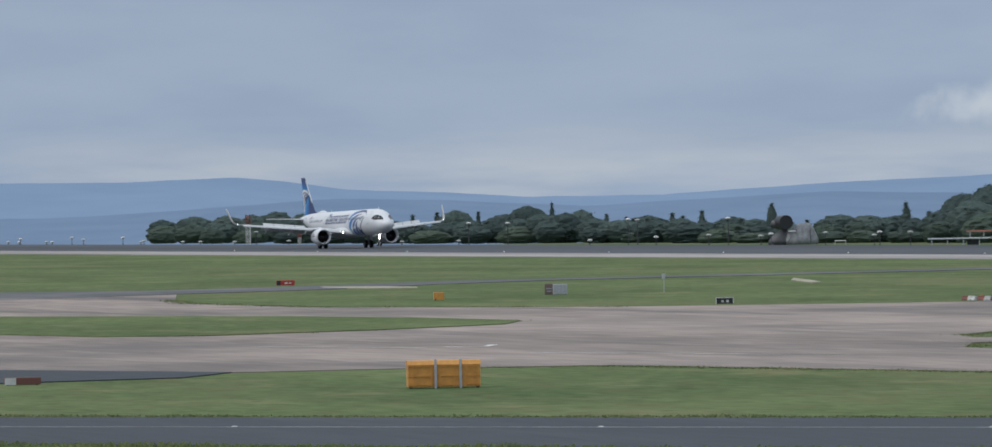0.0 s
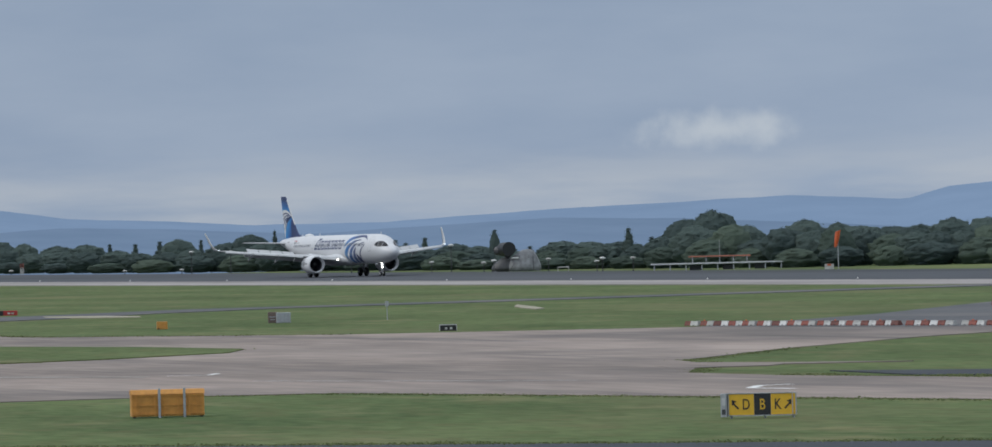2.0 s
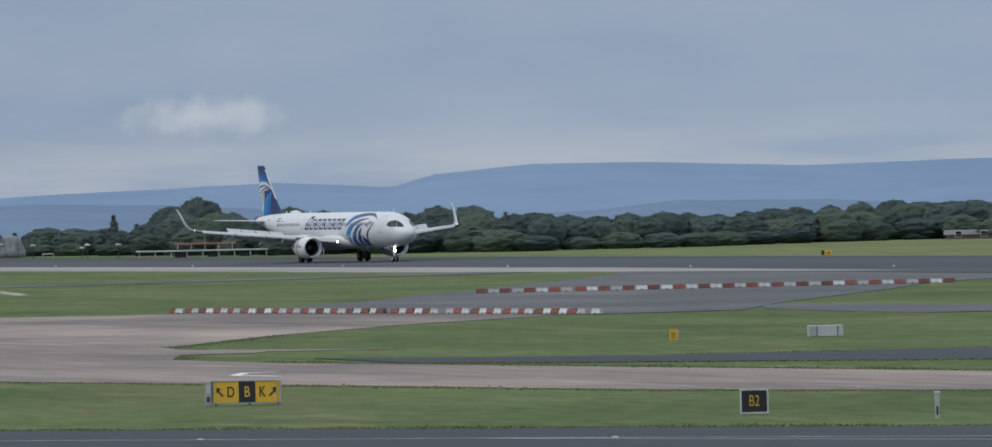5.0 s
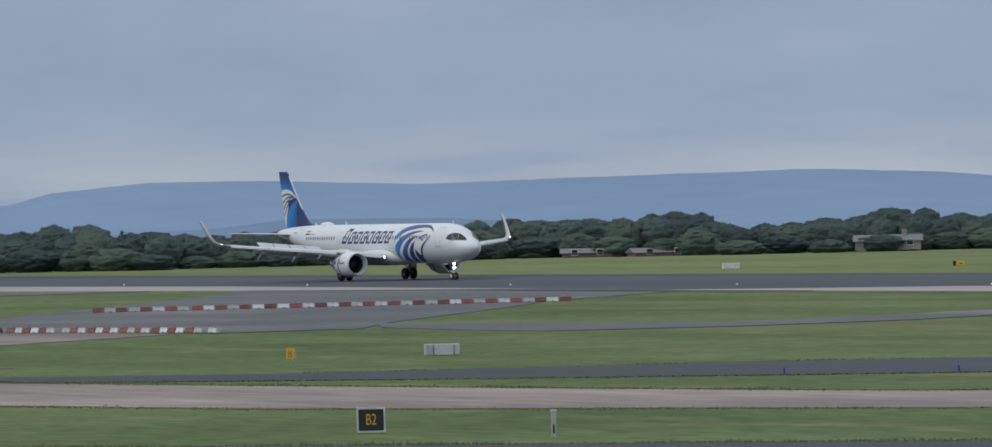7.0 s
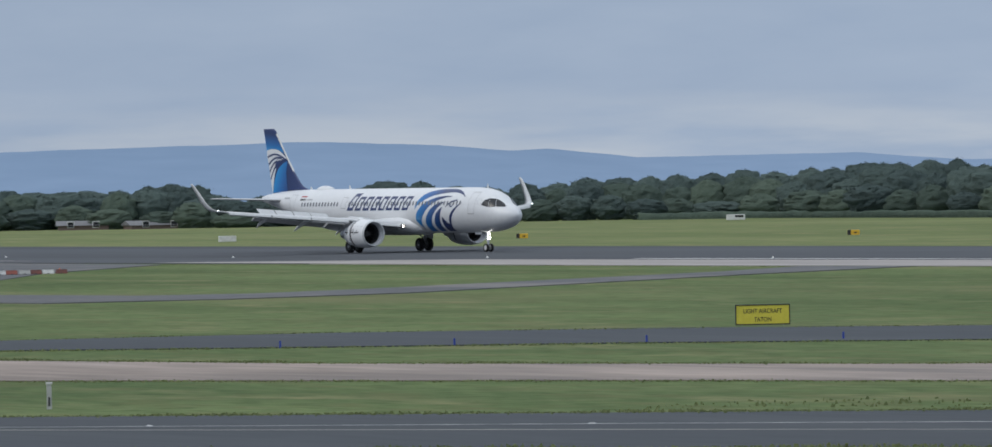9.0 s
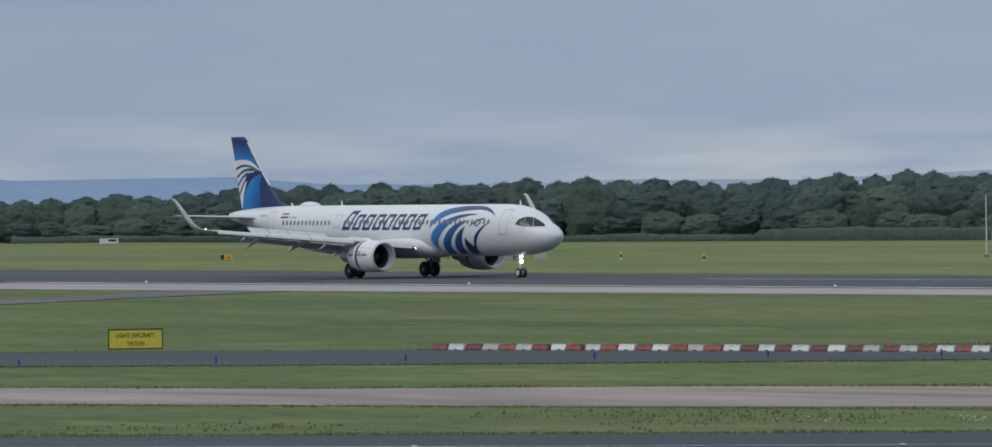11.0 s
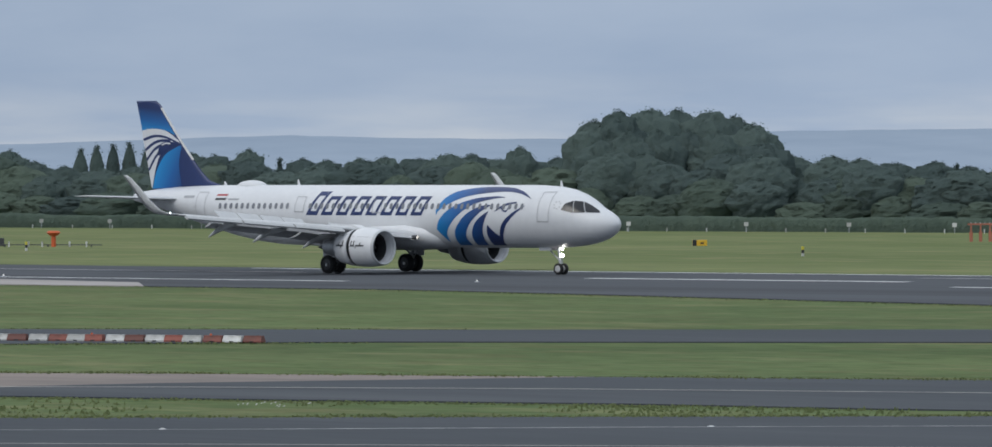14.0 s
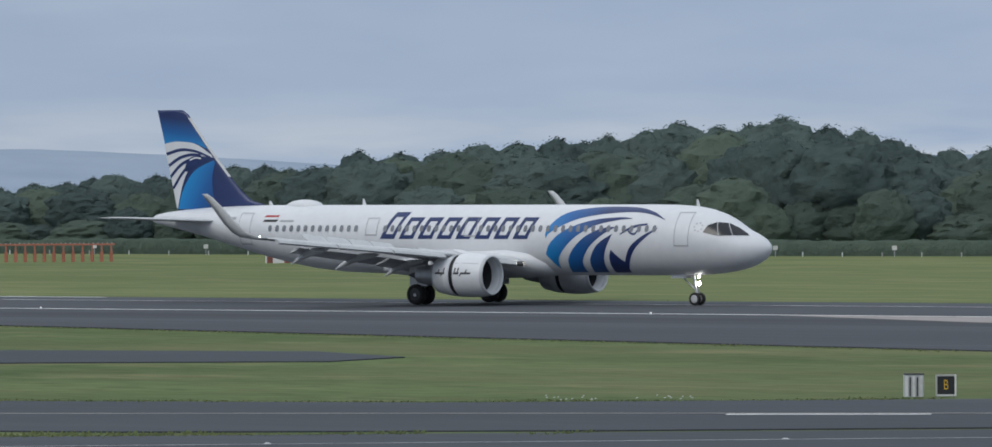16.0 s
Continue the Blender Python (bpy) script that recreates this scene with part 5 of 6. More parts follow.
def marker_post():
    o = thing("marker_post", facing(-209.2, 117.0), "white marker post with a dark slot", "post")
    plate("post_body", 0.17, 0.84, "white_plastic", o, 0, 0, 0, 0.14, 0.01)
    plate("cap", 0.22, 0.08, "white_plastic", o, 0, 0.84, 0, 0.2, 0.01)
    plate("dark_slot", 0.06, 0.3, "black", o, 0, 0.12, -0.075, 0.02)


def stand_sign():
    o = thing("letter_board", facing(-327.1, 167.4, 6), "small yellow board with a black letter", "sign")
    plate("board", 0.42, 0.56, "yellow", o, 0, 0.1, 0, 0.05)
    plate("back_box", 0.1, 0.5, "white_plastic", o, 0.25, 0.1, 0.06, 0.12)
    text_part("H", 0.26, "black", o, -0.02, 0.28, -0.03, 0.7)
    plate("underline", 0.22, 0.03, "black", o, -0.02, 0.2, -0.03, 0.006)
    for a in (-0.12, 0.12):
        plate("leg", 0.04, 0.1, "grey", o, a, 0, 0, 0.04)


def low_cabinet():
    o = thing("equipment_cabinet", facing(-327.6, 176.6, 4), "low pale grey metal equipment cabinet on grass", "cabinet")
    plate("body", 1.84, 0.58, "light_grey", o, 0, 0.02, 0, 0.5, 0.02)
    for x in (-0.8, -0.45, 0.62):
        plate("door_edge", 0.04, 0.52, "dark_grey" if x != -0.8 else "panel_line", o, x, 0.05, -0.26, 0.02)
    for x, z in ((-0.45, 0.42), (-0.45, 0.1), (0.62, 0.42), (0.62, 0.1)):
        plate("hinge", 0.1, 0.07, "white_plastic", o, x + 0.07, z, -0.27, 0.02)
    plate("door", 0.24, 0.5, "white_plastic", o, -0.63, 0.05, -0.26, 0.015)


def board():
    o = thing("notice_board", facing(-279.3, 195.5, 3), "yellow notice board with black lettering and border", "sign")
    plate("panel", 2.58, 0.92, "lemon", o, 0, 0.04, 0, 0.06)
    frame_bars(2.64, 0.98, 0.05, "black", o, 0.02, -0.01, 0.08)
    text_part("LIGHT AIRCRAFT", 0.22, "black", o, 0, 0.58, -0.035, 0.8, 0.002)
    text_part("TATON", 0.22, "black", o, 0, 0.18, -0.035, 0.8, 0.002)
    for a in (-1, 1):
        plate("leg", 0.06, 0.1, "grey", o, a, 0, 0.03, 0.06)


def twin_cabinet(x, y, w, h):
    o = thing("sign_back", facing(x, y, 5), "grey slatted metal cabinet seen from behind", "cabinet")
    plate("body", w, h, "light_grey", o, 0, 0.02, 0.1, 0.2)
    for k in (-1, 0, 1):
        plate("slat", 0.1, h - 0.06, "white_plastic", o, k * w * 0.36, 0.03, -0.02, 0.05)
    for k in (-0.5, 0.5):
        plate("dark_gap", 0.05, h - 0.12, "dark_grey", o, k * w * 0.36, 0.05, -0.01, 0.02)
    plate("cap", w + 0.02, 0.04, "dark_grey", o, 0, h + 0.02, 0.08, 0.24)


def small_box(name, x, y, w, h, d, material, label, category, extra=()):
    o = thing(name, facing(x, y, 4), label, category)
    plate("body", w, h, material, o, 0, 0.03, d / 2, d, 0.02)
    for nm, px, pz, pw, ph, c in extra:
        plate(nm, pw, ph, c, o, px, pz, -0.012, 0.02)
    for a in (-1, 1):
        plate("foot", 0.08, 0.05, "dark_grey", o, a * w * 0.4, 0, d / 2, 0.08)
    return o


def barriers(rows):
    """Rows of red and white water-filled blocks; each block is a thing."""
    protos = {}
    for c in ("red", "white_plastic"):
        b = bmesh.new()
        loft([[(sx * x, -0.2 * w, z) for sx in (-1, 1)] + [(sx * x, 0.2 * w, z) for sx in (1, -1)] for x, w, z in ((0.46, 1.0, 0), (0.47, 1.0, 0.1), (0.45, 0.62, 0.34), (0.44, 0.56, 0.46))], b)
        protos[c] = mesh_of("barrier", b, c)
    slot = mesh_of("fork_slot", box(0.2, 0.42, 0.07, (0, 0, 0.02)), "black")
    lid = mesh_of("filler_cap", tube(0.06, 0.05, 0.05, n=8), "dark_grey")
    bulb = mesh_of("warning_lamp", tube(0.06, 0.04, 0.12, n=8), "orange")
    rng = random.Random(3)
    for a, b_, pitch, tall in rows:
        a, b_ = Vector(a), Vector(b_)
        n = int((b_ - a).length / pitch)
        yaw = math.degrees(math.atan2(b_.y - a.y, b_.x - a.x))
        for k in range(n):
            if rng.random() < 0.04 and pitch < 0.9:
                continue
            p = a + (b_ - a) * ((k + 0.5) / n)
            c = "white_plastic" if k % 2 else "red"
            o = new("barrier", protos[c])
            o.matrix_basis = pose(p.x + rng.uniform(-0.06, 0.06), p.y + rng.uniform(-0.1, 0.1), 0.052, 0, 0, yaw + rng.uniform(-4, 4)) @ Matrix.Diagonal((pitch / 0.98, 1, tall, 1))
            tagged(o, ("white" if k % 2 else "faded red") + " plastic barrier block in a closing row", "barrier", "barrier blocks")
            share("fork_slot", slot, o, Matrix())
            share("filler_cap", lid, o, Matrix.Translation((0.2, 0, 0.455)))
            if k % 6 == 2 and not k % 2:
                share("warning_lamp", bulb, o, Matrix.Translation((-0.15, 0, 0.46)))


def stake(x, y, h, r, material, name, label, category, group, z=0.0, head=None):
    o = thing(name, pose(x, y, z), label, category, group)
    part("stem", tube(r, r * 0.9, h, n=8), material, o)
    if head:
        part("head", box(*head[:3], (0, 0, h - 0.02), 0.01), head[3], o)
    return o


def lamp_post(x, y, h):
    o = thing("lamp_post", facing(x, y), "slim grey perimeter lamp post with a white domed lantern", "lamp post", "perimeter lamps")
    part("column", tube(0.06, 0.05, h, n=8), "dark_grey", o)
    part("lantern", loft([[(r * math.cos(k * 0.5236), r * math.sin(k * 0.5236), h + z) for k in range(12)] for z, r in ((-0.12, 0.1), (-0.02, 0.38), (0.1, 0.4), (0.2, 0.26), (0.24, 0.05))]), "white_plastic", o, "white domed lantern", True)
    part("base", box(0.3, 0.3, 0.12, (0, 0, 0)), "dark_grey", o)


def windsock():
    x, y = -842, 380
    o = thing("windsock", facing(x, y), "limp orange windsock on a grey mast", "windsock")
    part("mast", tube(0.07, 0.05, 5.0, n=8), "grey", o)
    b = bmesh.new()
    rings = []
    for u, r in ((0, 0.34), (0.3, 0.35), (0.6, 0.31), (0.85, 0.24), (1, 0.15)):
        c = Vector((0.05 - 0.35 * u, 0, 4.95 - 2.1 * u))
        rings.append([(c.x + r * math.cos(2 * math.pi * i / 14), r * 0.8 * math.sin(2 * math.pi * i / 14), c.z + 0.35 * r * math.cos(2 * math.pi * i / 14)) for i in range(14)])
    loft(rings, b, cap=False)
    part("sock", b, "orange", o, "faded orange fabric sock", True)
    plate("marker_box", 1.2, 0.7, "white_plastic", o, -1.2, 0, 0, 0.6)
    plate("marker_band", 0.5, 0.25, "orange", o, -1.2, 0.45, -0.32, 0.02)


def canopy_building():
    o = thing("antenna_shelter", facing(-884, 381, 0), "long low pale canopy with an orange aerial bar", "shelter")
    plate("roof", 18.2, 0.18, "light_grey", o, 0, 0.8, 0, 3, 0.03)
    for k in range(9):
        plate("post", 0.16, 0.75, "grey", o, -8.6 + 2.15 * k, 0, -1.2, 0.16)
    for k in (-3.0, 1.5, 5.8):
        plate("hut", 1.6, 0.7, "dark_grey", o, k, 0, 0.3, 1.2)
    plate("aerial_bar", 8.4, 0.17, "faded_red", o, 0.3, 1.75, 0.4, 0.3, 0.03, "orange aerial bar")
    for k in range(5):
        plate("bar_post", 0.1, 0.75, "grey", o, -3.4 + 1.85 * k, 1.03, 0.4, 0.1)
    part("whip", tube(0.04, 0.02, 2.2, Matrix.Translation((0.3, 0.4, 1.9)), 6), "grey", o)


def training_rig():
    """The scorched fuselage section used for fire practice, with an engine mock-up above it."""
    o = thing("fire_training_rig", facing(-953, 379), "scorched grey metal fuselage section for fire training", "training rig")

    def hull(profile, flat):
        return loft([[(dx + rr * math.cos(2 * math.pi * i / 28), flat * rr * math.sin(2 * math.pi * i / 28), z) for i in range(28)] for z, rr, dx in profile])

    part("hull", hull(((0.0, 2.75, 0.9), (0.7, 2.7, 0.95), (1.4, 2.35, 1.05), (2.1, 1.8, 1.3), (2.7, 1.25, 1.55), (3.05, 0.75, 1.7), (3.15, 0.15, 1.75)), 0.6), "scrap", o, "scorched fuselage shell", True)
    part("side_hull", hull(((0.0, 1.7, -1.9), (0.6, 1.65, -1.9), (1.2, 1.35, -1.75), (1.8, 0.9, -1.4), (2.2, 0.3, -1.2)), 0.8), "dark_grey", o, "blackened side shell", True)
    for k in range(4):
        part("hull_band", rod((-0.9 + 1.15 * k, -1.62 + 0.1 * abs(k - 1.5), 0.2), (0.6 + 0.62 * k, -1.0, 2.2), 0.045, 6), "dark_grey", o)
    part("window_strip", box(1.1, 0.12, 0.22, (-0.15, -1.5, 1.85), 0.02), "white_plastic", o, "pale window strip")
    part("engine_drum", tube(1.02, 0.95, 2.6, Matrix.Translation((-0.95, -1.5, 3.25)) @ pose(0, 0, 0, -90, 0, 20), 20), "black", o, "dark engine drum")
    part("drum_cowl", tube(0.85, 0.6, 1.6, Matrix.Translation((-1.5, 0.4, 3.0)) @ pose(0, 0, 0, -90, 0, 60), 18), "dark_grey", o)
    part("drum_prop", box(0.6, 0.6, 2.5, (-1.1, 0, 0.3)), "dark_grey", o)
    plate("skid", 6.6, 0.15, "scrap", o, 0, 0, 0, 2.2)


def lattice_mast(x, y, shaft, head, w, label):
    o = thing("lattice_mast", facing(x, y), label, "mast", "lattice masts")
    s = w / 2
    for a in (-s, s):
        for b_ in (-s, s):
            part("leg", tube(0.09, 0.09, shaft, Matrix.Translation((a, b_, 0)), 6), "white_plastic", o)
    n = max(2, round(shaft / 0.6))
    for k in range(n):
        z0, z1 = shaft * k / n, shaft * (k + 1) / n
        part("brace", rod((-s, -s, z0), (s, -s, z1), 0.05, 5), "white_plastic", o)
        part("brace", rod((s, -s, z0), (-s, -s, z1), 0.05, 5), "white_plastic", o)
        part("rung", rod((-s, -s, z1), (s, -s, z1), 0.05, 5), "white_plastic", o)
    if shaft > 3:
        part("platform", box(w + 0.7, w + 0.5, 0.14, (0, 0, shaft + head * 0.45)), "red", o)
    for a in (-s, s):
        part("head_leg", tube(0.1, 0.1, head, Matrix.Translation((a, -s, shaft)), 6), "red", o, "red painted head")
        part("head_leg", tube(0.1, 0.1, head, Matrix.Translation((a, s, shaft)), 6), "red", o, "red painted head")
    for k in range(3):
        part("head_brace", rod((-s, -s, shaft + head * k / 3), (s, -s, shaft + head * (k + 1) / 3), 0.07, 5), "red", o)
        part("head_brace", rod((s, s, shaft + head * k / 3), (-s, s, shaft + head * (k + 1) / 3), 0.07, 5), "red", o)


def white_goal(x, y):
    o = thing("hurdle", facing(x, y), "low white tubular hurdle on the far verge", "hurdle")
    part("bar", rod((-0.75, 0, 0.62), (0.75, 0, 0.62), 0.06, 6), "white_plastic", o)
    for a in (-0.75, 0.75):
        part("upright", tube(0.06, 0.06, 0.62, Matrix.Translation((a, 0, 0)), 6), "white_plastic", o)


def checker_hut():
    o = thing("checkered_hut", facing(-495, 446.5, -12), "red and white checkered equipment hut on the far grass", "hut")
    plate("cabin", 3.3, 2.2, "white_plastic", o, 0, 0, 1.1, 2.2)
    for i in range(3):
        for k in range(2):
            if (i + k) % 2 == 0:
                plate("red_panel", 1.06, 1.06, "red", o, -1.1 + 1.1 * i, 0.02 + 1.09 * k, -0.012, 0.02)
    b = bmesh.new()
    loft([[(-1.75, -0.15, 2.2), (-1.75, 1.1, 2.48), (-1.75, 2.35, 2.2)], [(1.75, -0.15, 2.2), (1.75, 1.1, 2.48), (1.75, 2.35, 2.2)]], b)
    part("roof", b, "red", o, "low red roof")
    o2 = thing("radio_mast", facing(-497.6, 446), "thin white radio mast beside the hut", "mast")
    part("pole", tube(0.07, 0.04, 5.8, n=8), "white_plastic", o2)
    part("collar", tube(0.12, 0.12, 0.25, Matrix.Translation((0, 0, 3.4)), 8), "grey", o2)
    part("base", box(0.4, 0.4, 0.15), "dark_grey", o2)


def mushroom(x, y):
    o = thing("aerial_pod", pose(x, y, 0), "orange mushroom-shaped aerial pod on the far grass", "aerial", "orange aerial pods")
    part("stem", tube(0.22, 0.2, 1.0, n=12), "orange", o)
    part("head", tube(0.3, 0.62, 0.28, Matrix.Translation((0, 0, 0.98)), 16), "orange", o)
    part("cap", tube(0.62, 0.46, 0.16, Matrix.Translation((0, 0, 1.26)), 16), "orange", o)


def aerial_array():
    o = thing("localiser_array", facing(-386.8, 500, 0), "row of faded orange-red posts under a long aerial rail", "aerial")
    for k in range(13):
        x = -5.1 + 0.85 * k
        plate("post", 0.14, 1.5, "faded_red", o, x, 0, 0, 0.14)
        plate("brace", 0.3, 0.9, "faded_red", o, x, 0.0, 0.5, 0.1)
    plate("rail", 10.8, 0.14, "faded_red", o, 0, 1.5, 0, 0.3)
    for k in range(26):
        plate("element", 0.06, 0.1, "light_grey", o, -5.1 + 0.41 * k, 1.64, 0, 0.3)


def red_hut():
    o = thing("marker_hut", facing(-361.4, 499), "small red and white banded hut with orange lamp", "hut")
    plate("body", 2.3, 1.15, "white_plastic", o, 0, 0, 0.6, 1.2)
    for k in (-1, 1):
        plate("red_panel", 0.5, 1.1, "red", o, k * 0.75, 0.02, -0.012, 0.02)
    part("aerial", tube(0.05, 0.04, 0.9, Matrix.Translation((0.3, 0.6, 1.15)), 6), "orange", o)
    plate("aerial_head", 0.3, 0.3, "orange", o, 0.3, 1.9, 0.6, 0.3)


def trestle():
    o = thing("timber_trestle", facing(-356, 538), "pale timber trestle frame before the hedge", "trestle")
    part("top_beam", rod((-1.4, 0, 0.62), (1.2, 0, 0.7), 0.07), "soil", o)
    for x in (-1.6, -1.2, 1.0, 1.4):
        part("leg", rod((x, -0.2, 0), (x + (0.3 if x < 0 else -0.2), 0, 0.64), 0.06), "soil", o)
    part("diagonal", rod((-1.3, 0, 0.2), (0.4, 0, 0.64), 0.05), "soil", o)
    o = thing("signal_frame", facing(-353, 545), "dark signal frame with orange boards and white lamps", "signal")
    for x in (-1.3, -0.2, 1.8):
        plate("post", 0.12, 1.7, "dark_grey", o, x, 0, 0, 0.12)
    plate("board", 1.0, 0.32, "orange", o, -0.7, 1.2, -0.08, 0.06)
    plate("board", 0.9, 0.28, "orange", o, -0.5, 0.1, -0.08, 0.06)
    for x, z in ((0.3, 1.1), (0.6, 1.3), (0.9, 0.95), (1.6, 1.0)):
        plate("lamp_box", 0.2, 0.2, "white_plastic", o, x, z, -0.08, 0.1)
    plate("crossbar", 3.2, 0.08, "dark_grey", o, 0.2, 1.0, 0, 0.08)


def house(x, y, w, d, eaves, ridge_h, name, label, turn=0.0, wall="brick", z=0.0):
    o = thing(name, facing(x, y, turn, z), label, "house")
    plate("wall", w, eaves, wall, o, 0, 0, d / 2, d)
    b = bmesh.new()
    loft([[(sx * (w / 2 + 0.3), -0.35, eaves - 0.05), (sx * (w / 2 + 0.3), d / 2, ridge_h), (sx * (w / 2 + 0.3), d + 0.35, eaves - 0.05)] for sx in (-1, 1)], b)
    part("roof", b, "roof", o, "grey slate roof")
    n = max(2, int(w / 3))
    for k in range(n):
        wx = -w / 2 + w * (k + 0.5) / n
        win = plate("window", 1.0, 0.9, "white_plastic", o, wx, eaves * 0.45, -0.02, 0.06)
        plate("pane", 0.8, 0.7, "glass", win, wx, eaves * 0.45 + 0.1, -0.06, 0.03)
    plate("chimney", 0.7, 1.2, wall, o, w * 0.25, ridge_h - 0.5, d / 2, 0.7)
    return o


def tufts():
    """Rough uncut grass along the edges of the pavement."""
    rng = random.Random(21)
    verts, faces = [], []
    runs = [([(-300, 36.5), (-257, 70), (-184, 127), (-122, 176)], 0.5, 0.15, 11), ([(-311, 106), (-307, 113), (-280, 120), (-249, 127), (-212, 145), (-189, 155), (-163, 165), (-140, 171)], -0.4, 0.1, 8),
            ([(-311, 137), (-279, 143), (-245, 150), (-218, 161), (-207, 170), (-181, 184), (-164, 190), (-138, 199.5), (-124, 210)], 0.4, 0.16, 10), ([(-260, 38), (-219, 68), (-161, 111), (-110, 149)], -0.6, 0.2, 14),
            ([(-484, 132), (-455, 144), (-420, 148), (-402, 133), (-398, 121), (-419, 114)], 0.0, 0.14, 5), ([(-463, 172), (-493, 159), (-527, 159), (-547, 164)], 0.4, 0.18, 5), ([(-302, 140), (-280, 153.5), (-258, 173.5), (-232, 193.5), (-205, 219.5)], -0.3, 0.13, 7),
            ([(-300, 154), (-290, 178.5), (-265, 198.5), (-239, 224.5), (-216, 237.5)], 0.3, 0.15, 6), ([(-371, 164), (-349, 148), (-341, 146), (-322, 137)], 0.3, 0.09, 7), ([(-560, 302.2), (-440, 302.2), (-283, 305.5), (-229, 290.5), (-156, 266.5)], -0.4, 0.09, 4), ([(-520, 372), (-430, 364), (-300, 360), (-150, 360)], 0.6, 0.09, 4)]
    for run, off, h, dens in runs:
        for a, b in zip(run, run[1:]):
            a, b = Vector(a), Vector(b)
            d = (b - a).normalized()
            nrm = Vector((-d.y, d.x))
            for _ in range(int((b - a).length * dens * 4.2)):
                p = a + (b - a) * rng.random() + nrm * (off + rng.gauss(0, 0.5))
                clump = 0.45 + noise.noise(Vector((p.x * 0.25, p.y * 0.25, 2.0))) * 1.1
                hh = 0.6 * h * max(0.25, 0.6 + clump * rng.random())
                t = rng.random() * 3.14
                w = Vector((math.cos(t), math.sin(t))) * (0.025 + 0.06 * rng.random())
                lean = Vector((rng.gauss(0, 0.08), rng.gauss(0, 0.08)))
                i = len(verts)
                verts.extend([(p.x - w.x, p.y - w.y, 0.0), (p.x + w.x, p.y + w.y, 0.0), (p.x + w.x * 0.4 + lean.x, p.y + w.y * 0.4 + lean.y, hh), (p.x - w.x * 0.4 + lean.x, p.y - w.y * 0.4 + lean.y, hh)])
                faces.append((i, i + 1, i + 2, i + 3))
    # tussocks scattered over the verge between the two taxiways
    for _ in range(4500):
        x = rng.uniform(-192, -118)
        lo, hi = interp(x, [-300, -122], [37, 177]), interp(x, [-300, -280, -249, -212, -189, -163, -140, -118], [113, 119, 126, 144, 154, 164, 170, 180])
        y = lo + (hi - lo) * rng.random()
        if noise.noise(Vector((x * 0.11, y * 0.11, 7.0))) + 0.4 * noise.noise(Vector((x * 0.5, y * 0.5, 1.0))) < 0.1:
            continue
        t, hh = rng.random() * 3.14, 0.04 + 0.09 * rng.random() ** 2
        w = Vector((math.cos(t), math.sin(t))) * (0.03 + 0.06 * rng.random())
        i = len(verts)
        verts.extend([(x - w.x, y - w.y, 0.0), (x + w.x, y + w.y, 0.0), (x + w.x * 0.3, y + w.y * 0.3, hh), (x - w.x * 0.3, y - w.y * 0.3, hh)])
        faces.append((i, i + 1, i + 2, i + 3))
    me = bpy.data.meshes.new("grass_tufts")
    me.from_pydata(verts, [], faces)
    me.materials.append(M["tuft"])
    tagged(new("grass_tufts", me), "long ragged grass along the pavement edges", "grass", kind="stuff")


equipment_housing()
direction_sign()
location_sign(-218.65, 115.0, 1.0, 0.92, "B2", 0.4)
location_sign(-125.5, 212.8, 0.72, 0.8, "B", 0.36)
twin_cabinet(-126.5, 212.3, 0.7, 0.78)
twin_cabinet(-206.2, 189.4, 0.62, 0.8)
marker_post()
stand_sign()
low_cabinet()
board()
small_box("cable_drum_box", -527.2, 189.8, 1.1, 0.8, 0.8, "grey", "pale grey striped metal drum box", "box", (("dark_stripe", -0.25, 0.08, 0.08, 0.7, "panel_line"), ("dark_stripe", 0.05, 0.08, 0.08, 0.7, "panel_line"), ("dark_stripe", 0.35, 0.08, 0.08, 0.7, "panel_line")))
small_box("red_backed_sign", -528.7, 189.4, 0.7, 0.85, 0.25, "brick", "dull red sign back beside a drum box", "sign", (("lettering_bar", 0, 0.45, 0.5, 0.08, "panel_line"), ("lettering_bar", 0, 0.25, 0.4, 0.08, "panel_line")))
small_box("runway_sign", -465.6, 179.9, 1.25, 0.46, 0.2, "black", "black sign with pale frame and white bars", "sign", (("lettering_bar", -0.15, 0.12, 0.18, 0.16, "white_plastic"), ("lettering_bar", 0.2, 0.12, 0.18, 0.16, "white_plastic"), ("frame_rail", 0, 0.42, 1.25, 0.06, "white_plastic"), ("frame_post", -0.6, 0.04, 0.05, 0.4, "white_plastic"), ("frame_post", 0.6, 0.04, 0.05, 0.4, "white_plastic")))
small_box("amber_box", -514.1, 175.2, 0.8, 0.58, 0.6, "amber", "small amber equipment box on the grass", "box", (("dark_foot", -0.3, 0.02, 0.1, 0.1, "black"),))
small_box("holding_sign", -624.9, 198.0, 1.7, 0.45, 0.2, "sign_red", "red holding position sign with a black end", "sign", (("black_panel", -0.65, 0.04, 0.38, 0.42, "black"), ("lettering_bar", 0.05, 0.16, 0.25, 0.14, "white_plastic"), ("lettering_bar", 0.4, 0.16, 0.25, 0.14, "white_plastic")))
small_box("red_white_block", -301.8, 83.4, 1.6, 0.32, 0.5, "red", "red and white block lying beside the asphalt", "block", (("white_end", -0.55, 0.03, 0.5, 0.3, "white_plastic"),))
small_box("white_cabinet", -673, 399.3, 1.9, 0.62, 1.0, "white_plastic", "white box cabinet on the far grass", "cabinet")
small_box("blank_sign", -543.7, 429.0, 1.15, 0.85, 0.2, "white_plastic", "plain white square panel on the far grass", "sign")
small_box("blank_sign", -576.3, 437.0, 0.85, 0.8, 0.2, "white_plastic", "plain white square panel on the far grass", "sign")
